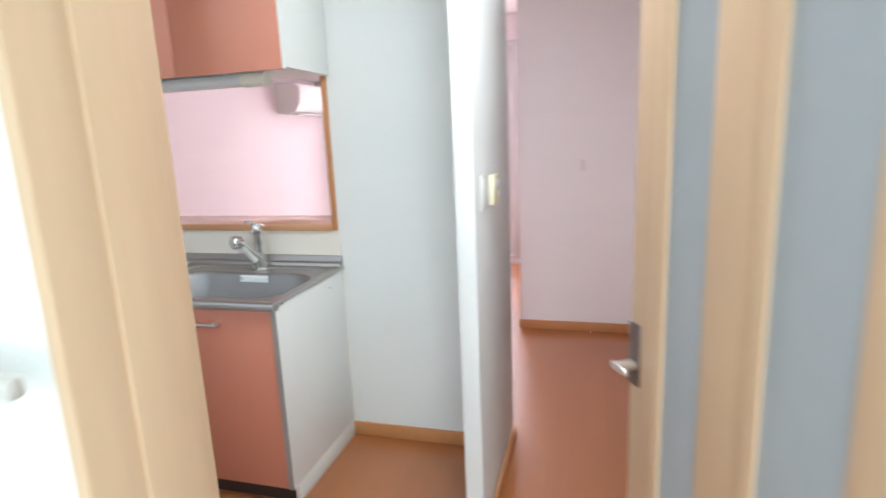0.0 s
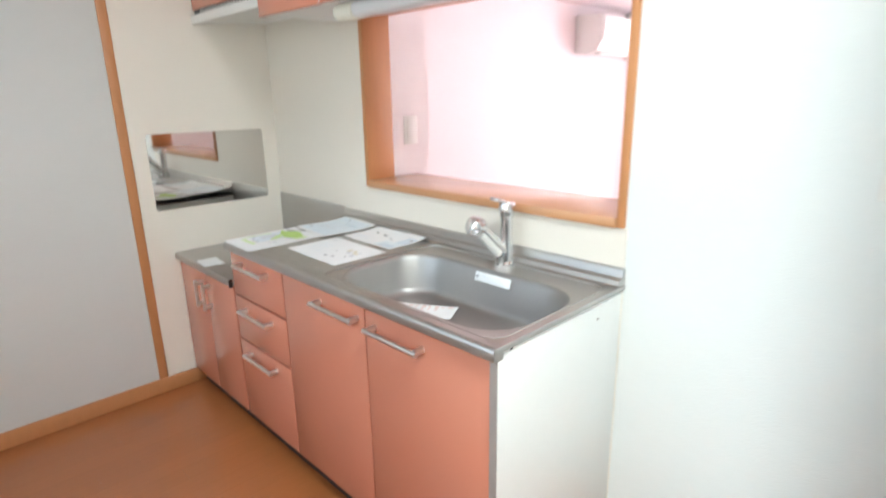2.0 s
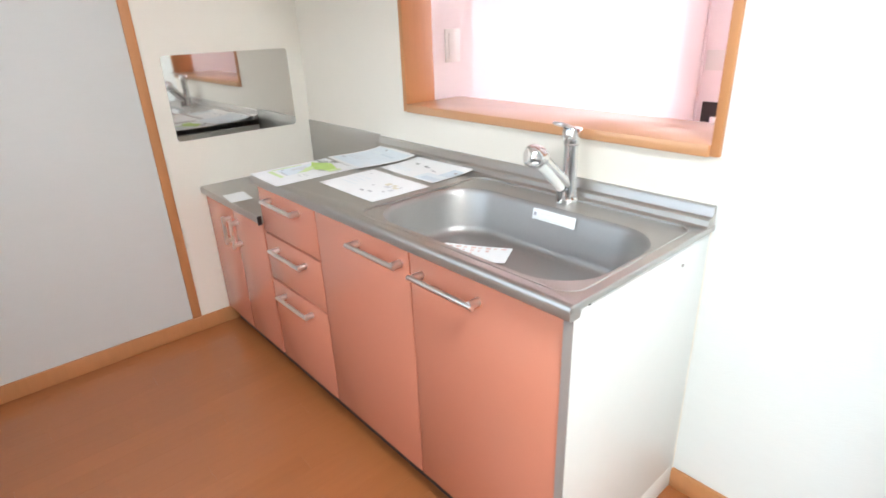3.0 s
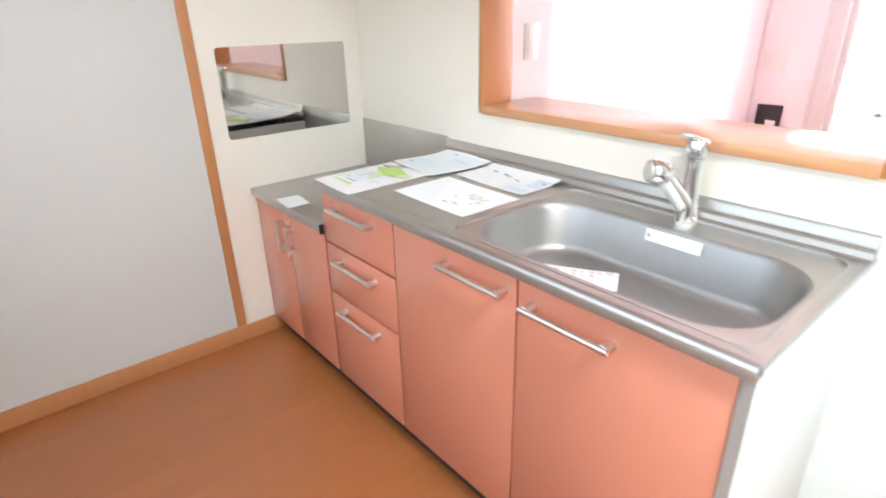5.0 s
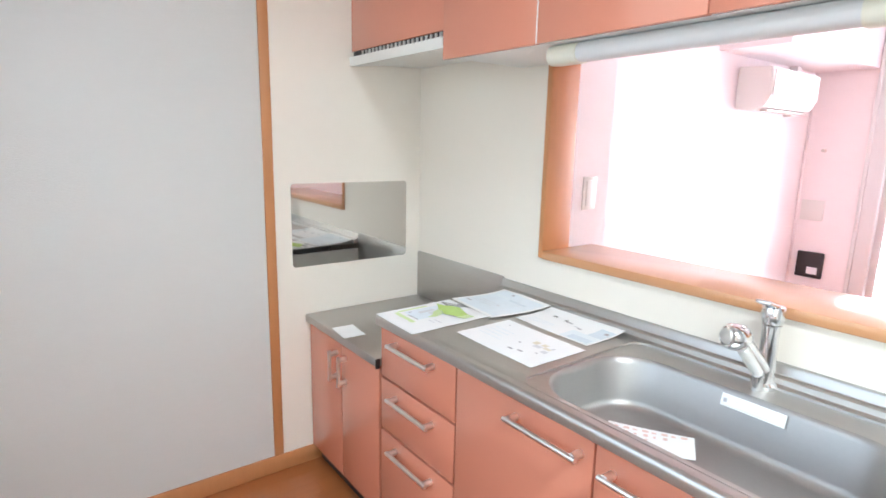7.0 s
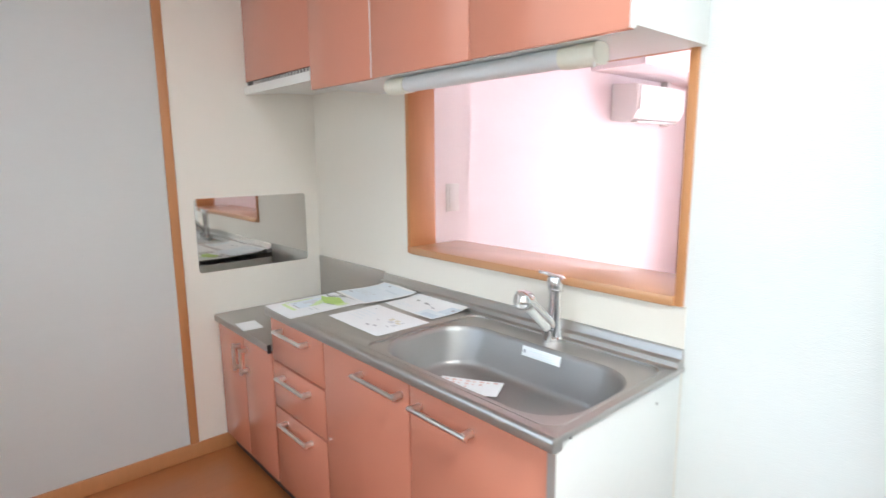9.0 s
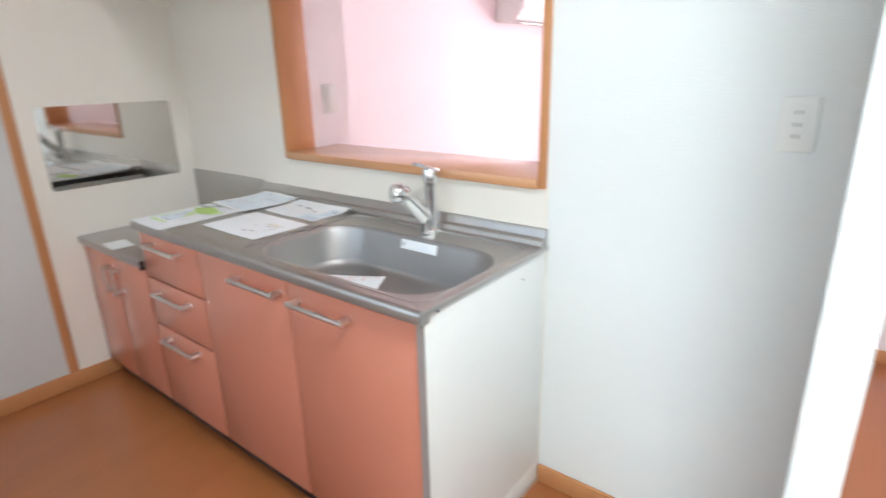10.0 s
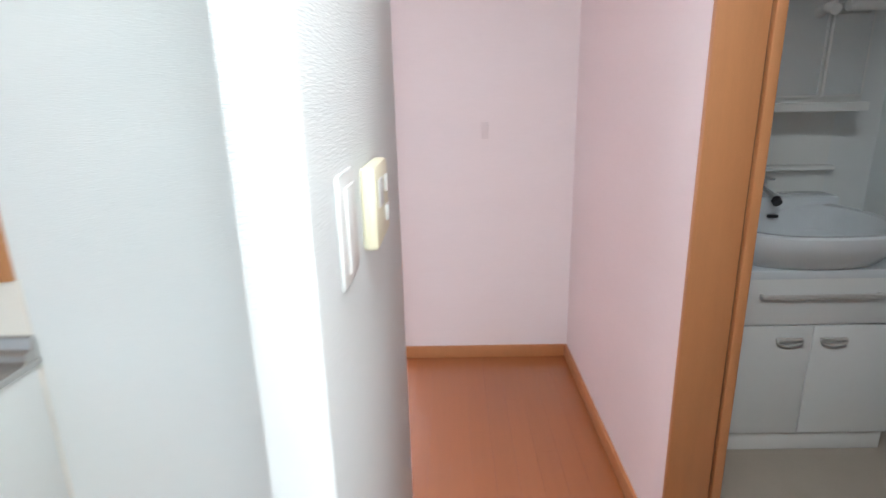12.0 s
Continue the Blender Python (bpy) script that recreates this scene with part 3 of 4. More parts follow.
lamp = thing("strip_lamp", (-0.42, -0.28, UZ), "unlit fluorescent strip lamp under the wall cabinet", "strip lamp")
LZ, LY = 1.480, -0.240
def bar_section(x0, x1, h, w):
    bm = bmesh.new()
    pts = round_rect(LY - w, LY + w, LZ - h, UZ + 0.003, 0.022, 5)
    lo = [[bm.verts.new((x, y, z)) for y, z in pts] for x in (x0, x1)]
    bm.faces.new(lo[0][::-1]), bm.faces.new(lo[1])
    for i in range(len(pts)):
        j = (i + 1) % len(pts)
        bm.faces.new((lo[0][i], lo[0][j], lo[1][j], lo[1][i]))
    return bm
part("cover", bar_section(-0.775, -0.207, 0.0, 0.028), DIFFUSER, lamp, "milky tube cover")
part("end_cap", bar_section(-0.862, -0.775, 0.003, 0.031), YELLOW_CAP, lamp, "yellowed end cap")
part("switch_end", bar_section(-0.207, -0.112, 0.003, 0.031), YELLOW_CAP, lamp, "yellowed switch end")
part("pull_cord", tube(bmesh.new(), (-0.116, LY - 0.02, 1.481), (-0.116, LY - 0.02, 1.470), 0.003), PLASTIC, lamp)

# ---- papers on the worktop
def sheet(name, corners, z, label, prints=(), curl=0.0, category="paper", rise=0.0, shapes=()):
    """A sheet of paper spanned by three corners, with printed patches (u0, u1, v0, v1, ink) and outlines (ink, points); its far edge may rise."""
    a, b, c = (Vector((x, y, z)) for x, y in corners)
    u, v = b - a, c - a
    ob = thing(name, a, label, category, "leaflets on the worktop" if name == "leaflet" else "")

    def at(p, q, lift):
        up = curl * (p - 0.5) ** 2 * 4 * (1 - 0.6 * q) + rise * max(0.0, (q - 0.5) / 0.5) ** 2
        return a + u * p + v * q + Vector((0, 0, lift + up))

    def patch(u0, u1, v0, v1, lift, thick, n):
        bm = bmesh.new()
        g = [[[bm.verts.new(at(u0 + (u1 - u0) * i / n, v0 + (v1 - v0) * j / n, lift + k * thick)) for j in range(n + 1)] for i in range(n + 1)] for k in range(2)]
        for k in range(2):
            for i in range(n):
                for j in range(n):
                    bm.faces.new((g[k][i][j], g[k][i + 1][j], g[k][i + 1][j + 1], g[k][i][j + 1]))
        for i in range(n):
            for s, e in (((i, 0), (i + 1, 0)), ((i, n), (i + 1, n)), ((0, i), (0, i + 1)), ((n, i), (n, i + 1))):
                bm.faces.new((g[0][s[0]][s[1]], g[0][e[0]][e[1]], g[1][e[0]][e[1]], g[1][s[0]][s[1]]))
        return bm
    page = part("page", patch(0, 1, 0, 1, 0.0006, 0.0004, 6), PAPER, ob)
    for i, (u0, u1, v0, v1, ink) in enumerate(prints):
        part("print", patch(u0, u1, v0, v1, 0.0012 + 0.0002 * i, 0.0001, 4), INK[ink], page)
    for i, (ink, points) in enumerate(shapes):
        bm = bmesh.new()
        f = bm.faces.new([bm.verts.new(at(p, q, 0.0032 + 0.0002 * i)) for p, q in points])
        up = bmesh.ops.extrude_face_region(bm, geom=[f])["geom"]
        bmesh.ops.translate(bm, verts=[e for e in up if isinstance(e, bmesh.types.BMVert)], vec=(0, 0, 0.0001))
        part("print", bm, INK[ink], page)
    return ob


def text_bars(u0, u1, v0, rows, step=0.05, ink="grey", h=0.014):
    return [(u0, u0 + (u1 - u0) * (0.6 + 0.4 * random.random()), v0 + i * step, v0 + i * step + h, ink) for i in range(rows)]


sheet("leaflet", ((-1.258, -0.530), (-1.048, -0.538), (-1.262, -0.246)), TOP, "white and green printed leaflet at the worktop's edge",
      [(0.08, 0.12, 0.24, 0.62, "lime"), (0.12, 0.60, 0.18, 0.23, "lime"), (0.16, 0.56, 0.28, 0.78, "faint"), (0.26, 0.34, 0.42, 0.62, "pale"), (0.36, 0.48, 0.50, 0.70, "pale"), (0.20, 0.23, 0.32, 0.36, "grey"), (0.30, 0.56, 0.27, 0.285, "grey"), (0.68, 0.86, 0.42, 0.435, "pale"), (0.66, 0.80, 0.36, 0.375, "pale")], 0.001,
      shapes=[("green", ((0.10, 0.76), (0.22, 0.79), (0.34, 0.87), (0.46, 0.90), (0.62, 0.86), (0.80, 0.82), (0.78, 0.69), (0.66, 0.64), (0.54, 0.62), (0.44, 0.66), (0.34, 0.66), (0.26, 0.70))),
              ("lime", ((0.34, 0.655), (0.44, 0.655), (0.54, 0.615), (0.60, 0.50), (0.56, 0.40), (0.50, 0.50), (0.40, 0.56))),
              # first dark shape paints the shaded steel gap behind this leaflet
              ("lime", ((0.80, 0.82), (0.92, 0.84), (0.90, 0.70), (0.79, 0.66))), ("dark", ((0.06, 0.84), (0.36, 0.985), (0.52, 0.97), (0.42, 0.93), (0.26, 0.81))), ("dark", ((0.64, 0.645), (0.78, 0.685), (0.78, 0.665), (0.66, 0.625))),
              ("white", ((0.12, 0.855), (0.30, 0.945), (0.33, 0.94), (0.15, 0.85))), ("white", ((0.20, 0.855), (0.38, 0.945), (0.41, 0.94), (0.23, 0.85)))])
sheet("leaflet", ((-1.258, -0.240), (-1.030, -0.264), (-1.220, -0.024)), TOP + 0.0035, "pale blue printed leaflet curling up against the upstand",
      [(0.05, 0.95, 0.06, 0.94, "faint"), (0.45, 0.80, 0.52, 0.82, "blue"), (0.12, 0.40, 0.70, 0.88, "sky"), (0.08, 0.20, 0.20, 0.23, "grey"), (0.30, 0.36, 0.86, 0.89, "grey"), (0.55, 0.60, 0.40, 0.43, "pale")] + text_bars(0.1, 0.6, 0.30, 3, 0.06, "pale", 0.010), 0.001, rise=0.012)
sheet("leaflet", ((-0.997, -0.196), (-0.722, -0.206), (-0.999, -0.026)), TOP, "white and pale blue printed leaflet beside the upstand",
      [(0.62, 0.98, 0.03, 0.40, "sky"), (0.80, 0.98, 0.40, 0.80, "blue"), (0.70, 0.96, 0.06, 0.24, "blue"), (0.90, 0.95, 0.62, 0.70, "grey"), (0.20, 0.26, 0.62, 0.68, "dark"), (0.38, 0.42, 0.60, 0.67, "dark"), (0.42, 0.50, 0.58, 0.63, "grey"), (0.62, 0.68, 0.48, 0.52, "grey"), (0.56, 0.62, 0.52, 0.56, "pale")] + text_bars(0.1, 0.5, 0.16, 3, 0.06, "faint"), 0.002, rise=0.008)
sheet("leaflet", ((-0.997, -0.425), (-0.707, -0.431), (-0.995, -0.225)), TOP, "white printed sheet with a small pale drawing",
      [(0.60, 0.66, 0.60, 0.70, "straw"), (0.66, 0.74, 0.52, 0.60, "pale"), (0.70, 0.76, 0.62, 0.70, "straw"), (0.76, 0.84, 0.56, 0.62, "straw"), (0.80, 0.86, 0.44, 0.52, "pale"), (0.82, 0.85, 0.62, 0.68, "pale"), (0.52, 0.545, 0.46, 0.49, "grey"), (0.56, 0.62, 0.20, 0.235, "grey"), (0.66, 0.72, 0.24, 0.275, "grey"), (0.80, 0.83, 0.36, 0.38, "grey"), (0.14, 0.16, 0.80, 0.82, "grey")] + text_bars(0.10, 0.42, 0.30, 4, 0.10, "faint"), 0.001)
sheet("card", ((-1.588, -0.520), (-1.470, -0.532), (-1.582, -0.440)), 0.622, "small blank white card on the stove worktop", category="card")
sheet("notice", ((-0.534, -0.372), (-0.371, -0.279), (-0.585, -0.284)), TOP - 0.1258, "white notice with pale red print in the sink", [(0.08 + 0.11 * i + 0.02 * j, 0.13 + 0.11 * i + 0.02 * (i % 2), 0.80 - 0.22 * j, 0.87 - 0.22 * j + 0.03 * (i % 2), "pink") for j in range(3) for i in range(8 - 2 * j)], 0.004)
# label on the bowl's back wall
lab = thing("sticker", (-0.337, -0.146, 0.72), "white rectangular sticker inside the sink bowl", "sticker")
tilt = Matrix.Translation((-0.330, -0.1435, 0.737)) @ Matrix.Rotation(radians(-13), 4, "X")
bm = boxes((-0.066, 0.066, -0.0022, -0.001, -0.014, 0.014), r=0.0005)
bm.transform(tilt)
lp = part("film", bm, PAPER, lab)
for u0, u1, v0, v1, ink in ((-0.061, -0.053, -0.005, 0.004, "grey"), (-0.040, 0.030, 0.003, 0.0045, "faint"), (-0.004, 0.040, -0.004, -0.0025, "faint"), (-0.030, 0.050, -0.010, -0.0085, "faint")):
    bm = boxes((u0, u1, -0.0028, -0.0022, v0, v1))
    bm.transform(tilt)
    part("print", bm, INK[ink], lp)

# ---- on the walls
outlet = thing("wall_outlet", (0.524, -0.001, 1.101), "white double socket with earth terminal in the fridge space", "outlet")
pl = part("plate", boxes((0.491, 0.557, -0.008, 0.0, 1.048, 1.154), r=0.004), PLASTIC, outlet)
part("insert", boxes((0.510, 0.538, -0.010, -0.008, 1.064, 1.138), r=0.001), PLASTIC, pl)
for z in (1.124, 1.101, 1.079):
    for x in (0.518, 0.527):
        part("slot", boxes((x, x + 0.003, -0.0106, -0.0098, z - 0.004, z + 0.004)), EDGE_GREY, pl)

ctrl = thing("heater_remote", (0.70, -0.33, 1.12), "cream hot water control box on the partition", "control box")
cb = part("case", boxes((0.690, 0.708, -0.335, -0.225, 1.055, 1.150), r=0.005), CREAM_PLASTIC, ctrl)
part("display", boxes((0.708, 0.7105, -0.320, -0.290, 1.102, 1.134), r=0.001), GREY_METAL, cb)
for z in (1.122, 1.085):
    part("button", boxes((0.708, 0.712, -0.265, -0.248, z - 0.010, z + 0.010), r=0.001), GREY_METAL, cb)
sw = thing("light_switch", (0.69, -0.43, 1.12), "white light switch plate on the partition", "switch")
pl = part("plate", boxes((0.690, 0.6955, -0.470, -0.395, 1.055, 1.160), r=0.004), PLASTIC, sw)
part("rocker", boxes((0.6955, 0.6985, -0.453, -0.412, 1.067, 1.148), r=0.002), PLASTIC, pl)

mark = thing("blank_plate", (0.92, 1.459, 1.07), "small flush pink wall plate at the passage end", "wall plate")
part("plate", boxes((0.922, 0.952, 1.4565, 1.4600, 1.030, 1.100), r=0.001), PLATE_PINK, mark)

# fixture made up to go with the ceiling fill, never in view
ceil = thing("added_ceiling_light", (0.88, -0.92, 2.25), "added round ceiling lamp with a glowing milky cover, out of view", "ceiling lamp")
part("base", lathe(bmesh.new(), [(0.20, 2.30), (0.21, 2.32), (0.21, 2.35)], m=Matrix.Translation((0.88, -0.92, 0))), PLASTIC, ceil)
part("cover", lathe(bmesh.new(), [(0.14, 2.240), (0.20, 2.252), (0.225, 2.275), (0.22, 2.30)], m=Matrix.Translation((0.88, -0.92, 0))), ADDED_LAMP_COVER, ceil, "lit milky cover")

sw2 = thing("light_switch", (-1.086, 0.237, 1.13), "white light switch plate beside the serving hatch", "switch")
pl = part("plate", boxes((-1.087, -1.0835, 0.185, 0.257, 1.063, 1.176), r=0.0015), PLASTIC, sw2)
part("rocker", boxes((-1.0835, -1.0815, 0.201, 0.241, 1.076, 1.163), r=0.0008), PLASTIC, pl)

# ---- living room
ac = thing("air_conditioner", (-1.46, 2.5, 1.5), "white wall-mounted air conditioner under the beam", "air conditioner")
bm = bmesh.new()
sec = [(-1.558, 1.52), (-1.46, 1.505), (-1.39, 1.53), (-1.362, 1.58), (-1.355, 1.70), (-1.368, 1.755), (-1.558, 1.765)]
lo = [[bm.verts.new((x, y, z)) for x, z in sec] for y in (2.15, 2.83)]
bm.faces.new(lo[0][::-1]), bm.faces.new(lo[1])
for i in range(len(sec)):
    j = (i + 1) % len(sec)
    bm.faces.new((lo[0][i], lo[0][j], lo[1][j], lo[1][i]))
bmesh.ops.bevel(bm, geom=bm.edges[:], offset=0.006, segments=2, affect="EDGES")
part("body", bm, PLASTIC, ac)
part("front_panel", boxes((-1.357, -1.350, 2.17, 2.81, 1.585, 1.742), r=0.003), PLASTIC, ac)
part("flap", boxes((-1.43, -1.385, 2.20, 2.78, 1.505, 1.514), r=0.002), GREY_METAL, ac)
part("pipe_cover", boxes((-1.558, -1.50, 2.835, 2.90, 1.50, 1.83), r=0.01), PLASTIC, ac)
box1 = thing("utility_box", (-1.40, 3.29, 0.44), "dark wall box with a small white label", "wall box")
bb = part("case", boxes((-1.497, -1.325, 3.272, 3.30, 0.345, 0.535), r=0.004), BLACK, box1)
part("label", boxes((-1.422, -1.352, 3.2705, 3.272, 0.372, 0.425)), PAPER, bb, "white label")
plate = thing("blank_plate", (-1.45, 3.296, 0.845), "white blank wall plate", "wall plate")
part("plate", boxes((-1.525, -1.375, 3.290, 3.30, 0.770, 0.920), r=0.004), PLASTIC, plate)
knob = thing("wall_hook", (-1.43, 3.29, 1.28), "small round wall hook", "hook")
part("stem", tube(bmesh.new(), (-1.43, 3.30, 1.28), (-1.43, 3.27, 1.28), 0.012), GREY_METAL, knob)
conduit = thing("wall_conduit", (-1.552, 3.29, 1.0), "slim pale cable duct in the corner", "cable duct")
part("duct", boxes((-1.556, -1.545, 3.280, 3.30, 0.06, 1.80), r=0.002), PINK_PAPER, conduit)

win = thing("window_1", (-0.41, 3.36, 0.05), "white aluminium balcony sliding window", "window", kind="structure")
fr = part("window_frame", boxes((-1.15, -1.06, 3.29, 3.40, 0.05, 2.10), (0.235, 0.28, 3.29, 3.40, 0.05, 2.10), (-1.06, 0.235, 3.29, 3.40, 2.05, 2.10), (-1.06, 0.235, 3.29, 3.40, 0.05, 0.09), r=0.003), ALU, win)
for x0, x1, y in ((-1.06, -0.38, 3.34), (-0.42, 0.235, 3.37)):
    sash = part("sash", boxes((x0, x0 + 0.045, y, y + 0.025, 0.09, 2.05), (x1 - 0.045, x1, y, y + 0.025, 0.09, 2.05), (x0 + 0.045, x1 - 0.045, y, y + 0.025, 0.09, 0.15), (x0 + 0.045, x1 - 0.045, y, y + 0.025, 2.0, 2.05), r=0.002), ALU, win)
    pane = part("pane", boxes((x0 + 0.045, x1 - 0.045, y + 0.010, y + 0.015, 0.15, 2.0)), CLEAR, sash)
    pane.visible_shadow = False
part("casing", boxes((0.28, 0.305, 3.28, 3.30, 0.05, 2.12), (-1.175, -1.15, 3.28, 3.30, 0.05, 2.12), (-1.15, 0.28, 3.28, 3.30, 2.10, 2.12), r=0.002), ALU, win)
rail = thing("balcony_rail", (-0.4, 4.4, 0), "pale metal balcony railing outside the window", "railing")
for z in (0.35, 0.75, 1.1):
    part("bar", boxes((-2.6, 2.2, 4.38, 4.42, z, z + 0.03)), ALU, rail)
for x in (-2.6, -1.0, 0.6, 2.16):
    part("post", boxes((x, x + 0.04, 4.38, 4.42, -0.1, 1.1)), ALU, rail)
setting("balcony_floor", boxes((-3.0, 2.6, 3.6, 4.6, -0.2, -0.1)), VINYL, "grey balcony floor", "floor")
# unseen window frame, added round the kitchen fill light
setting("kitchen_window", boxes((-1.40, -1.36, -1.75, -1.69, 0.75, 2.0), (0.16, 0.20, -1.75, -1.69, 0.75, 2.0), (-1.36, 0.16, -1.75, -1.69, 0.75, 0.79), (-1.36, 0.16, -1.75, -1.69, 1.96, 2.0), r=0.002), ALU, "white aluminium frame of an added, unseen window for the kitchen fill light", "window")

# ---- washroom vanity
VX0, VX1, VY = 1.652, 2.262, 0.715
van = thing("vanity_unit", (1.935, 0.95, 0), "white vanity cabinet with drawer and two doors", "vanity")
part("body", boxes((VX0, VX1, VY + 0.02, 1.258, 0.07, 0.632)), CARCASS, van)
part("toe_kick", boxes((VX0 + 0.005, VX1 - 0.005, VY + 0.012, VY + 0.03, 0.0, 0.066), r=0.002), PLASTIC, van)
dr = part("drawer_front", boxes((VX0, VX1, VY, VY + 0.018, 0.477, 0.636), r=0.003), CARCASS, van)
bm = boxes((1.763, 2.150, VY - 0.022, VY - 0.010, 0.571, 0.586), r=0.004)
for x in (1.765, 2.136):
    box(bm, x, x + 0.012, VY - 0.012, VY + 0.002, 0.568, 0.586, r=0.002)
part("handle", bm, GREY_METAL, dr, "grey towel-bar handle")
for x0, x1, hx in ((VX0, 1.955, 1.879), (1.957, VX1, 2.022)):
    d = part("door", boxes((x0, x1, VY, VY + 0.018, 0.073, 0.472), r=0.003), CARCASS, van)
    bm = bmesh.new()
    for i in range(9):
        a0, a1 = math.pi * i / 9, math.pi * (i + 1) / 9
        tube(bm, (hx - 0.040 * math.cos(a0), VY - 0.012, 0.425 - 0.018 * math.sin(a0)), (hx - 0.040 * math.cos(a1), VY - 0.012, 0.425 - 0.018 * math.sin(a1)), 0.005, seg=8)
    box(bm, hx - 0.042, hx + 0.042, VY - 0.014, VY, 0.422, 0.432, r=0.003)
    part("handle", bm, GREY_METAL, d, "grey cup handle")
basin = thing("wash_basin", (1.957, 0.95, 0.632), "white ceramic wash basin with bowed front", "basin")


def bow(w, d0, d1, n=40):
    """A basin outline: straight back, front bowed out."""
    out = []
    for i in range(n):
        a = 2 * math.pi * i / n
        c, s = math.cos(a), math.sin(a)
        x = w * math.copysign(abs(c) ** 0.72, c)
        y = (d1 if s > 0 else d0) * math.copysign(abs(s) ** 0.85, s)
        out.append((1.957 + x, 0.97 + y))
    return out


bm = bmesh.new()
ring_stack(bm, [(bow(0.22, 0.20, 0.20), 0.634), (bow(0.27, 0.27, 0.26), 0.672), (bow(0.302, 0.325, 0.28), 0.732), (bow(0.306, 0.335, 0.285), 0.764), (bow(0.306, 0.335, 0.285), 0.779), (bow(0.300, 0.328, 0.28), 0.786), (bow(0.275, 0.300, 0.19), 0.784), (bow(0.262, 0.285, 0.165), 0.766), (bow(0.235, 0.235, 0.14), 0.70), (bow(0.16, 0.13, 0.09), 0.668)], close_bottom=True, close_top=True)
bowl = part("bowl", bm, CERAMIC, basin)
part("skirt", boxes((VX0, VX1, VY - 0.002, 1.258, 0.633, 0.662), r=0.004), CERAMIC, basin)
part("ledge", boxes((VX0, VX1, 1.13, 1.258, 0.662, 0.815), r=0.012), CERAMIC, basin, "raised ceramic back ledge")
part("overflow", boxes((1.980, 2.018, 1.095, 1.112, 0.742, 0.754), r=0.003), BLACK, bowl)
vt = thing("basin_tap", (1.980, 1.17, 0.815), "chrome basin tap with dark spout mouth", "tap")
part("body", lathe(bmesh.new(), [(0.024, 0.815), (0.022, 0.842), (0.018, 0.872), (0.012, 0.882)], m=Matrix.Translation((1.980, 1.17, 0))), CHROME, vt)
part("spout", tube(bmesh.new(), (1.980, 1.17, 0.846), (1.980, 1.06, 0.822), 0.014, 0.018), CHROME, vt)
part("mouth", tube(bmesh.new(), (1.980, 1.064, 0.818), (1.980, 1.050, 0.808), 0.0175, 0.0165), BLACK, vt)
part("lever", boxes((1.970, 1.990, 1.10, 1.18, 0.884, 0.892), r=0.003), CHROME, vt)
back = thing("splash_panel", (1.935, 1.255, 0.87), "white vanity splash panel with a thin ledge", "panel")
part("panel", boxes((VX0, VX1, 1.240, 1.259, 0.815, 1.135)), PLASTIC, back)
part("ledge", boxes((VX0, VX1, 1.190, 1.240, 0.905, 0.922), r=0.004), PLASTIC, back)
cab = thing("mirror_cabinet", (1.935, 1.18, 1.135), "white vanity mirror cabinet with lamps", "mirror cabinet")
part("body", boxes((VX0, VX1, 1.115, 1.258, 1.135, 1.90), r=0.003), PLASTIC, cab)
for x0, x1 in ((VX0 + 0.012, 2.096), (2.106, VX1 - 0.012)):
    m = part("mirror_door", boxes((x0, x1, 1.100, 1.113, 1.178, 1.78), r=0.002), PLASTIC, cab)
    part("mirror", boxes((x0 + 0.008, x1 - 0.008, 1.0985, 1.0999, 1.186, 1.772)), MIRROR, m)
part("shelf_lip", boxes((VX0, VX1, 1.07, 1.115, 1.130, 1.160), r=0.004), PLASTIC, cab)
part("lamp_head", tube(bmesh.new(), (2.082, 1.098, 1.475), (2.082, 1.055, 1.462), 0.016, 0.019), PLASTIC, cab)
part("lamp_tube", tube(bmesh.new(), (2.125, 1.062, 1.474), (2.252, 1.062, 1.474), 0.018), PLASTIC, cab, "white lamp tube cover")

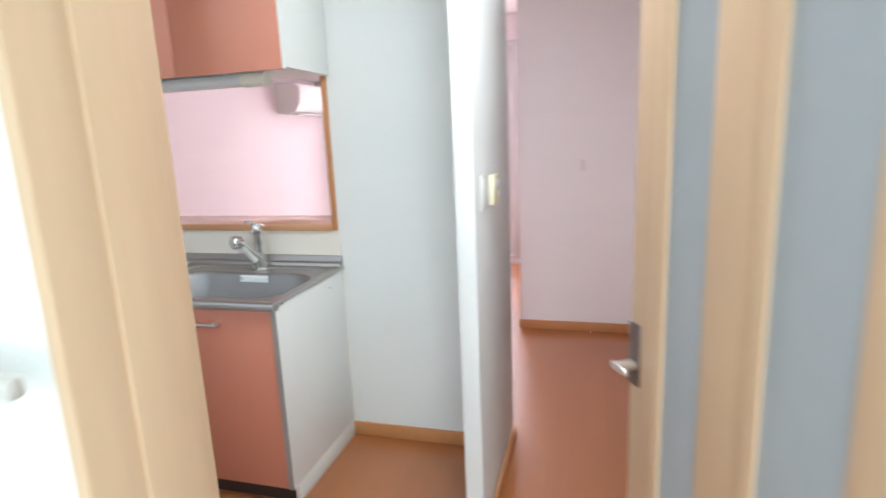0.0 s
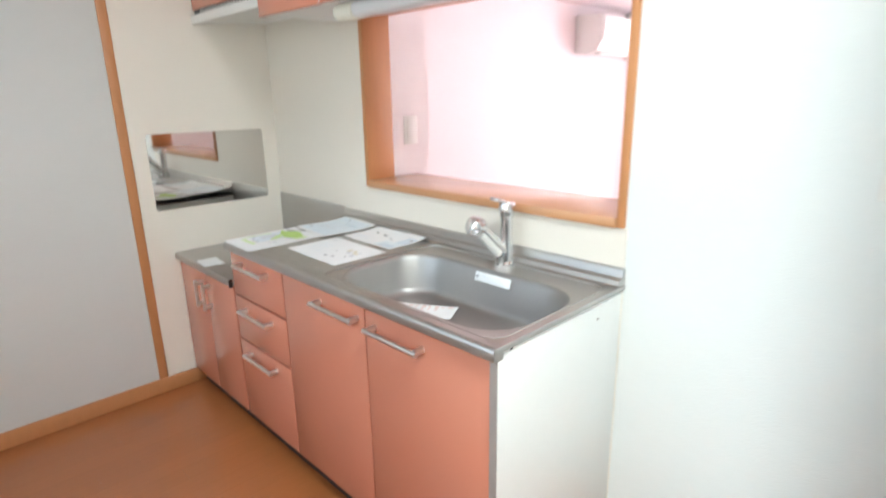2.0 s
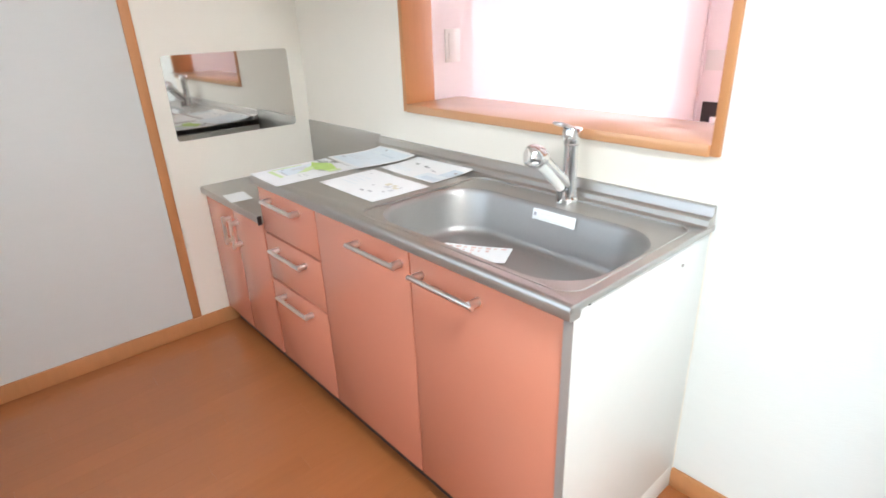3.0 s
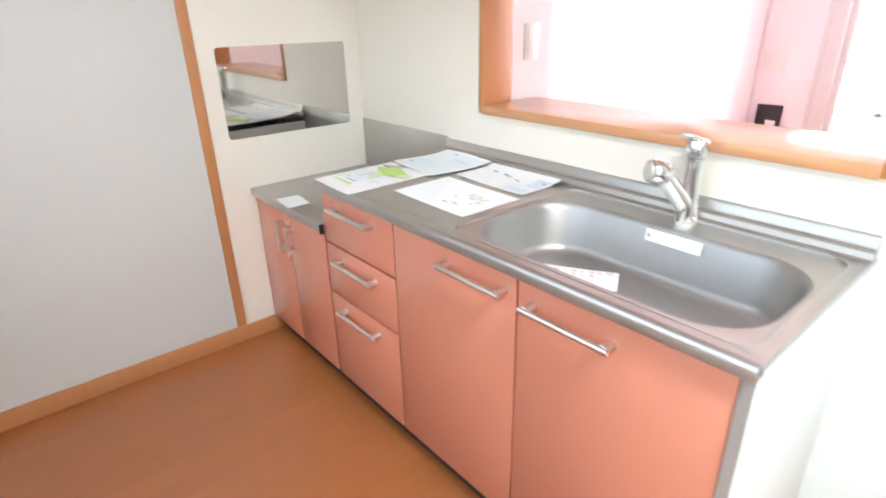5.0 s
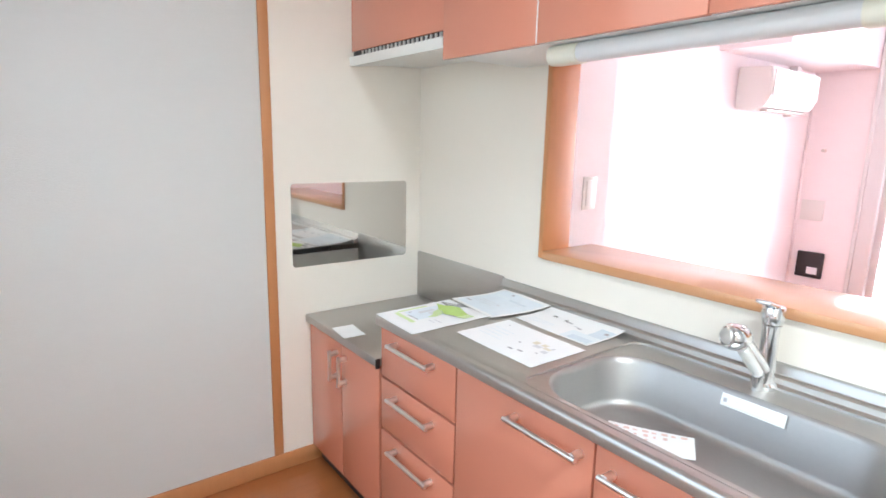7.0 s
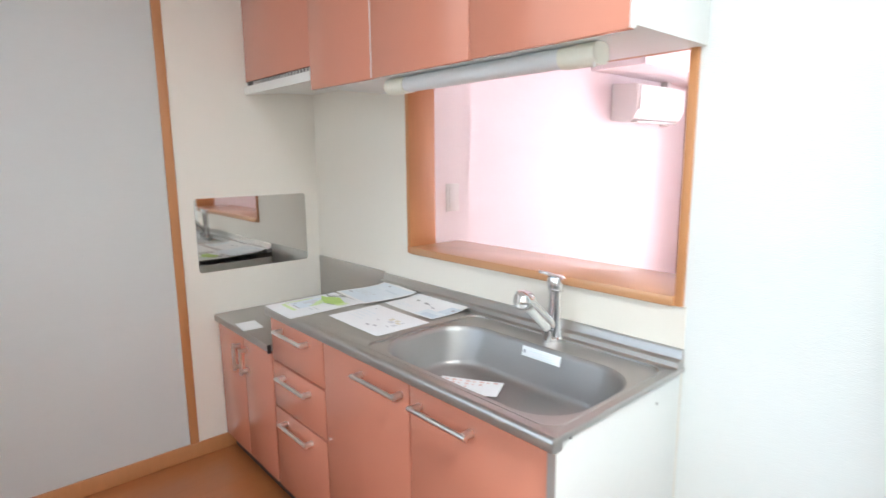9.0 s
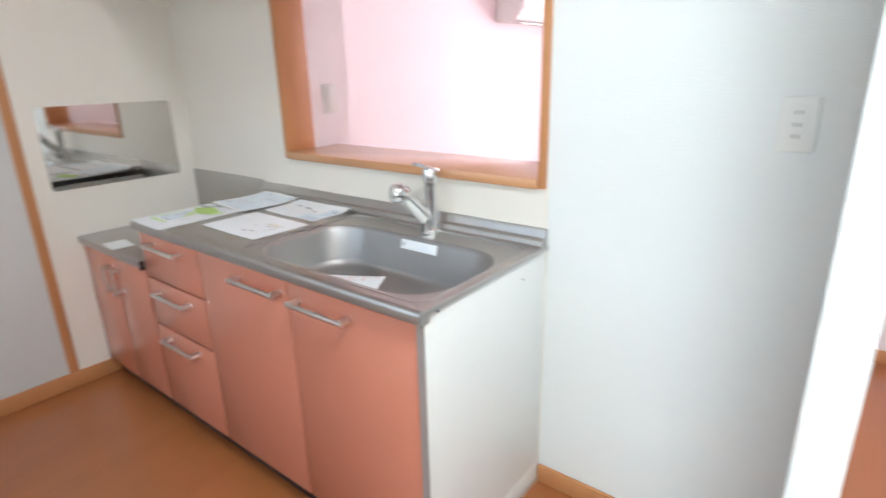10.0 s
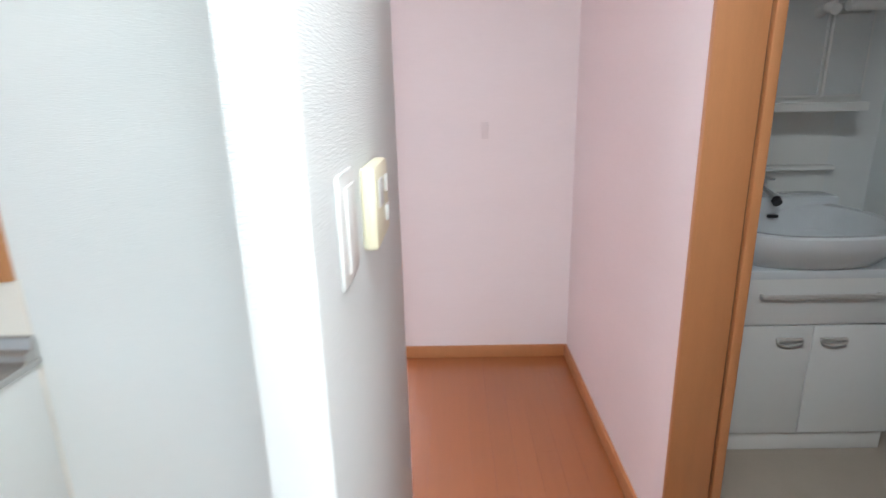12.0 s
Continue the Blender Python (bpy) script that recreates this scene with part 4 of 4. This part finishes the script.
bath = thing("door_3", (2.445, -0.2, 0), "dark reddish-brown closed door in the washroom side wall", "door", kind="structure")
part("panel", boxes((2.432, 2.449, -0.55, 0.11, 0.006, 1.98), r=0.003), PLINTH_WOOD, bath)
part("casing", boxes((2.428, 2.449, 0.112, 0.165, 0.0, 2.03), r=0.003), PLINTH_WOOD, bath)
part("casing", boxes((2.428, 2.449, -0.605, -0.552, 0.0, 2.03), r=0.003), PLINTH_WOOD, bath)
part("casing", boxes((2.428, 2.449, -0.551, 0.111, 1.982, 2.03), r=0.003), PLINTH_WOOD, bath)
part("door_handle", tube(bmesh.new(), (2.400, 0.06, 0.95), (2.432, 0.06, 0.95), 0.012, 0.018), HANDLE_METAL, bath, "satin round handle")

# hall cupboard handle beside the doorway
hall = thing("hall_handle", (0.59, -1.76, 1.13), "grey lever handle on the white hall wall", "handle")
bm = tube(bmesh.new(), (0.590, -1.757, 1.130), (0.590, -1.790, 1.130), 0.010)
box(bm, 0.580, 0.664, -1.798, -1.784, 1.122, 1.138, r=0.005)
part("lever", bm, GREY_METAL, hall)

# ---- floor strips, last
PW, PL = 0.0755, 0.909
strips = {}
floor_ob = bpy.data.objects["floor"]
rest = bmesh.new()


def strip_mesh(w, ln):
    """One strip, shared by all strips of its size."""
    key = (round(w, 3), round(ln, 3))
    if key not in strips:
        bm = boxes((0.0002, w - 0.0002, 0.0002, ln - 0.0002, -0.006, 0.0))
        me = bpy.data.meshes.new("floor_strip")
        bm.to_mesh(me)
        bm.free()
        me.materials.append(PLANK)
        strips[key] = me
    return strips[key]


count = 0
for rx0, rx1, ry0, ry1 in ((-1.80, 1.45, -1.70, 1.46), (-1.56, 0.545, 1.46, 3.3), (0.12, 2.28, -3.4, -1.70)):
    for i in range(int((rx1 - rx0) / PW) + 1):
        x0, x1 = rx0 + i * PW, min(rx0 + (i + 1) * PW, rx1)
        if x1 - x0 < 0.01:
            continue
        y = ry0 - PL * ((i * 0.377) % 1.0)
        while y < ry1:
            a, c = max(y, ry0), min(y + PL, ry1)
            y += PL
            if c - a < 0.02:
                continue
            if ry0 == -1.70 and count < 300:
                ob = new("floor_strip", strip_mesh(x1 - x0, c - a))
                ob.location = (x0, a, 0)
                ob.parent = floor_ob
                count += 1
            else:
                box(rest, x0 + 0.0002, x1 - 0.0002, a + 0.0002, c - 0.0002, -0.006, 0.0)
rest_ob = finish("floor_strips", rest, PLANK)
rest_ob.parent = floor_ob
tagged(rest_ob, kind="stuff")
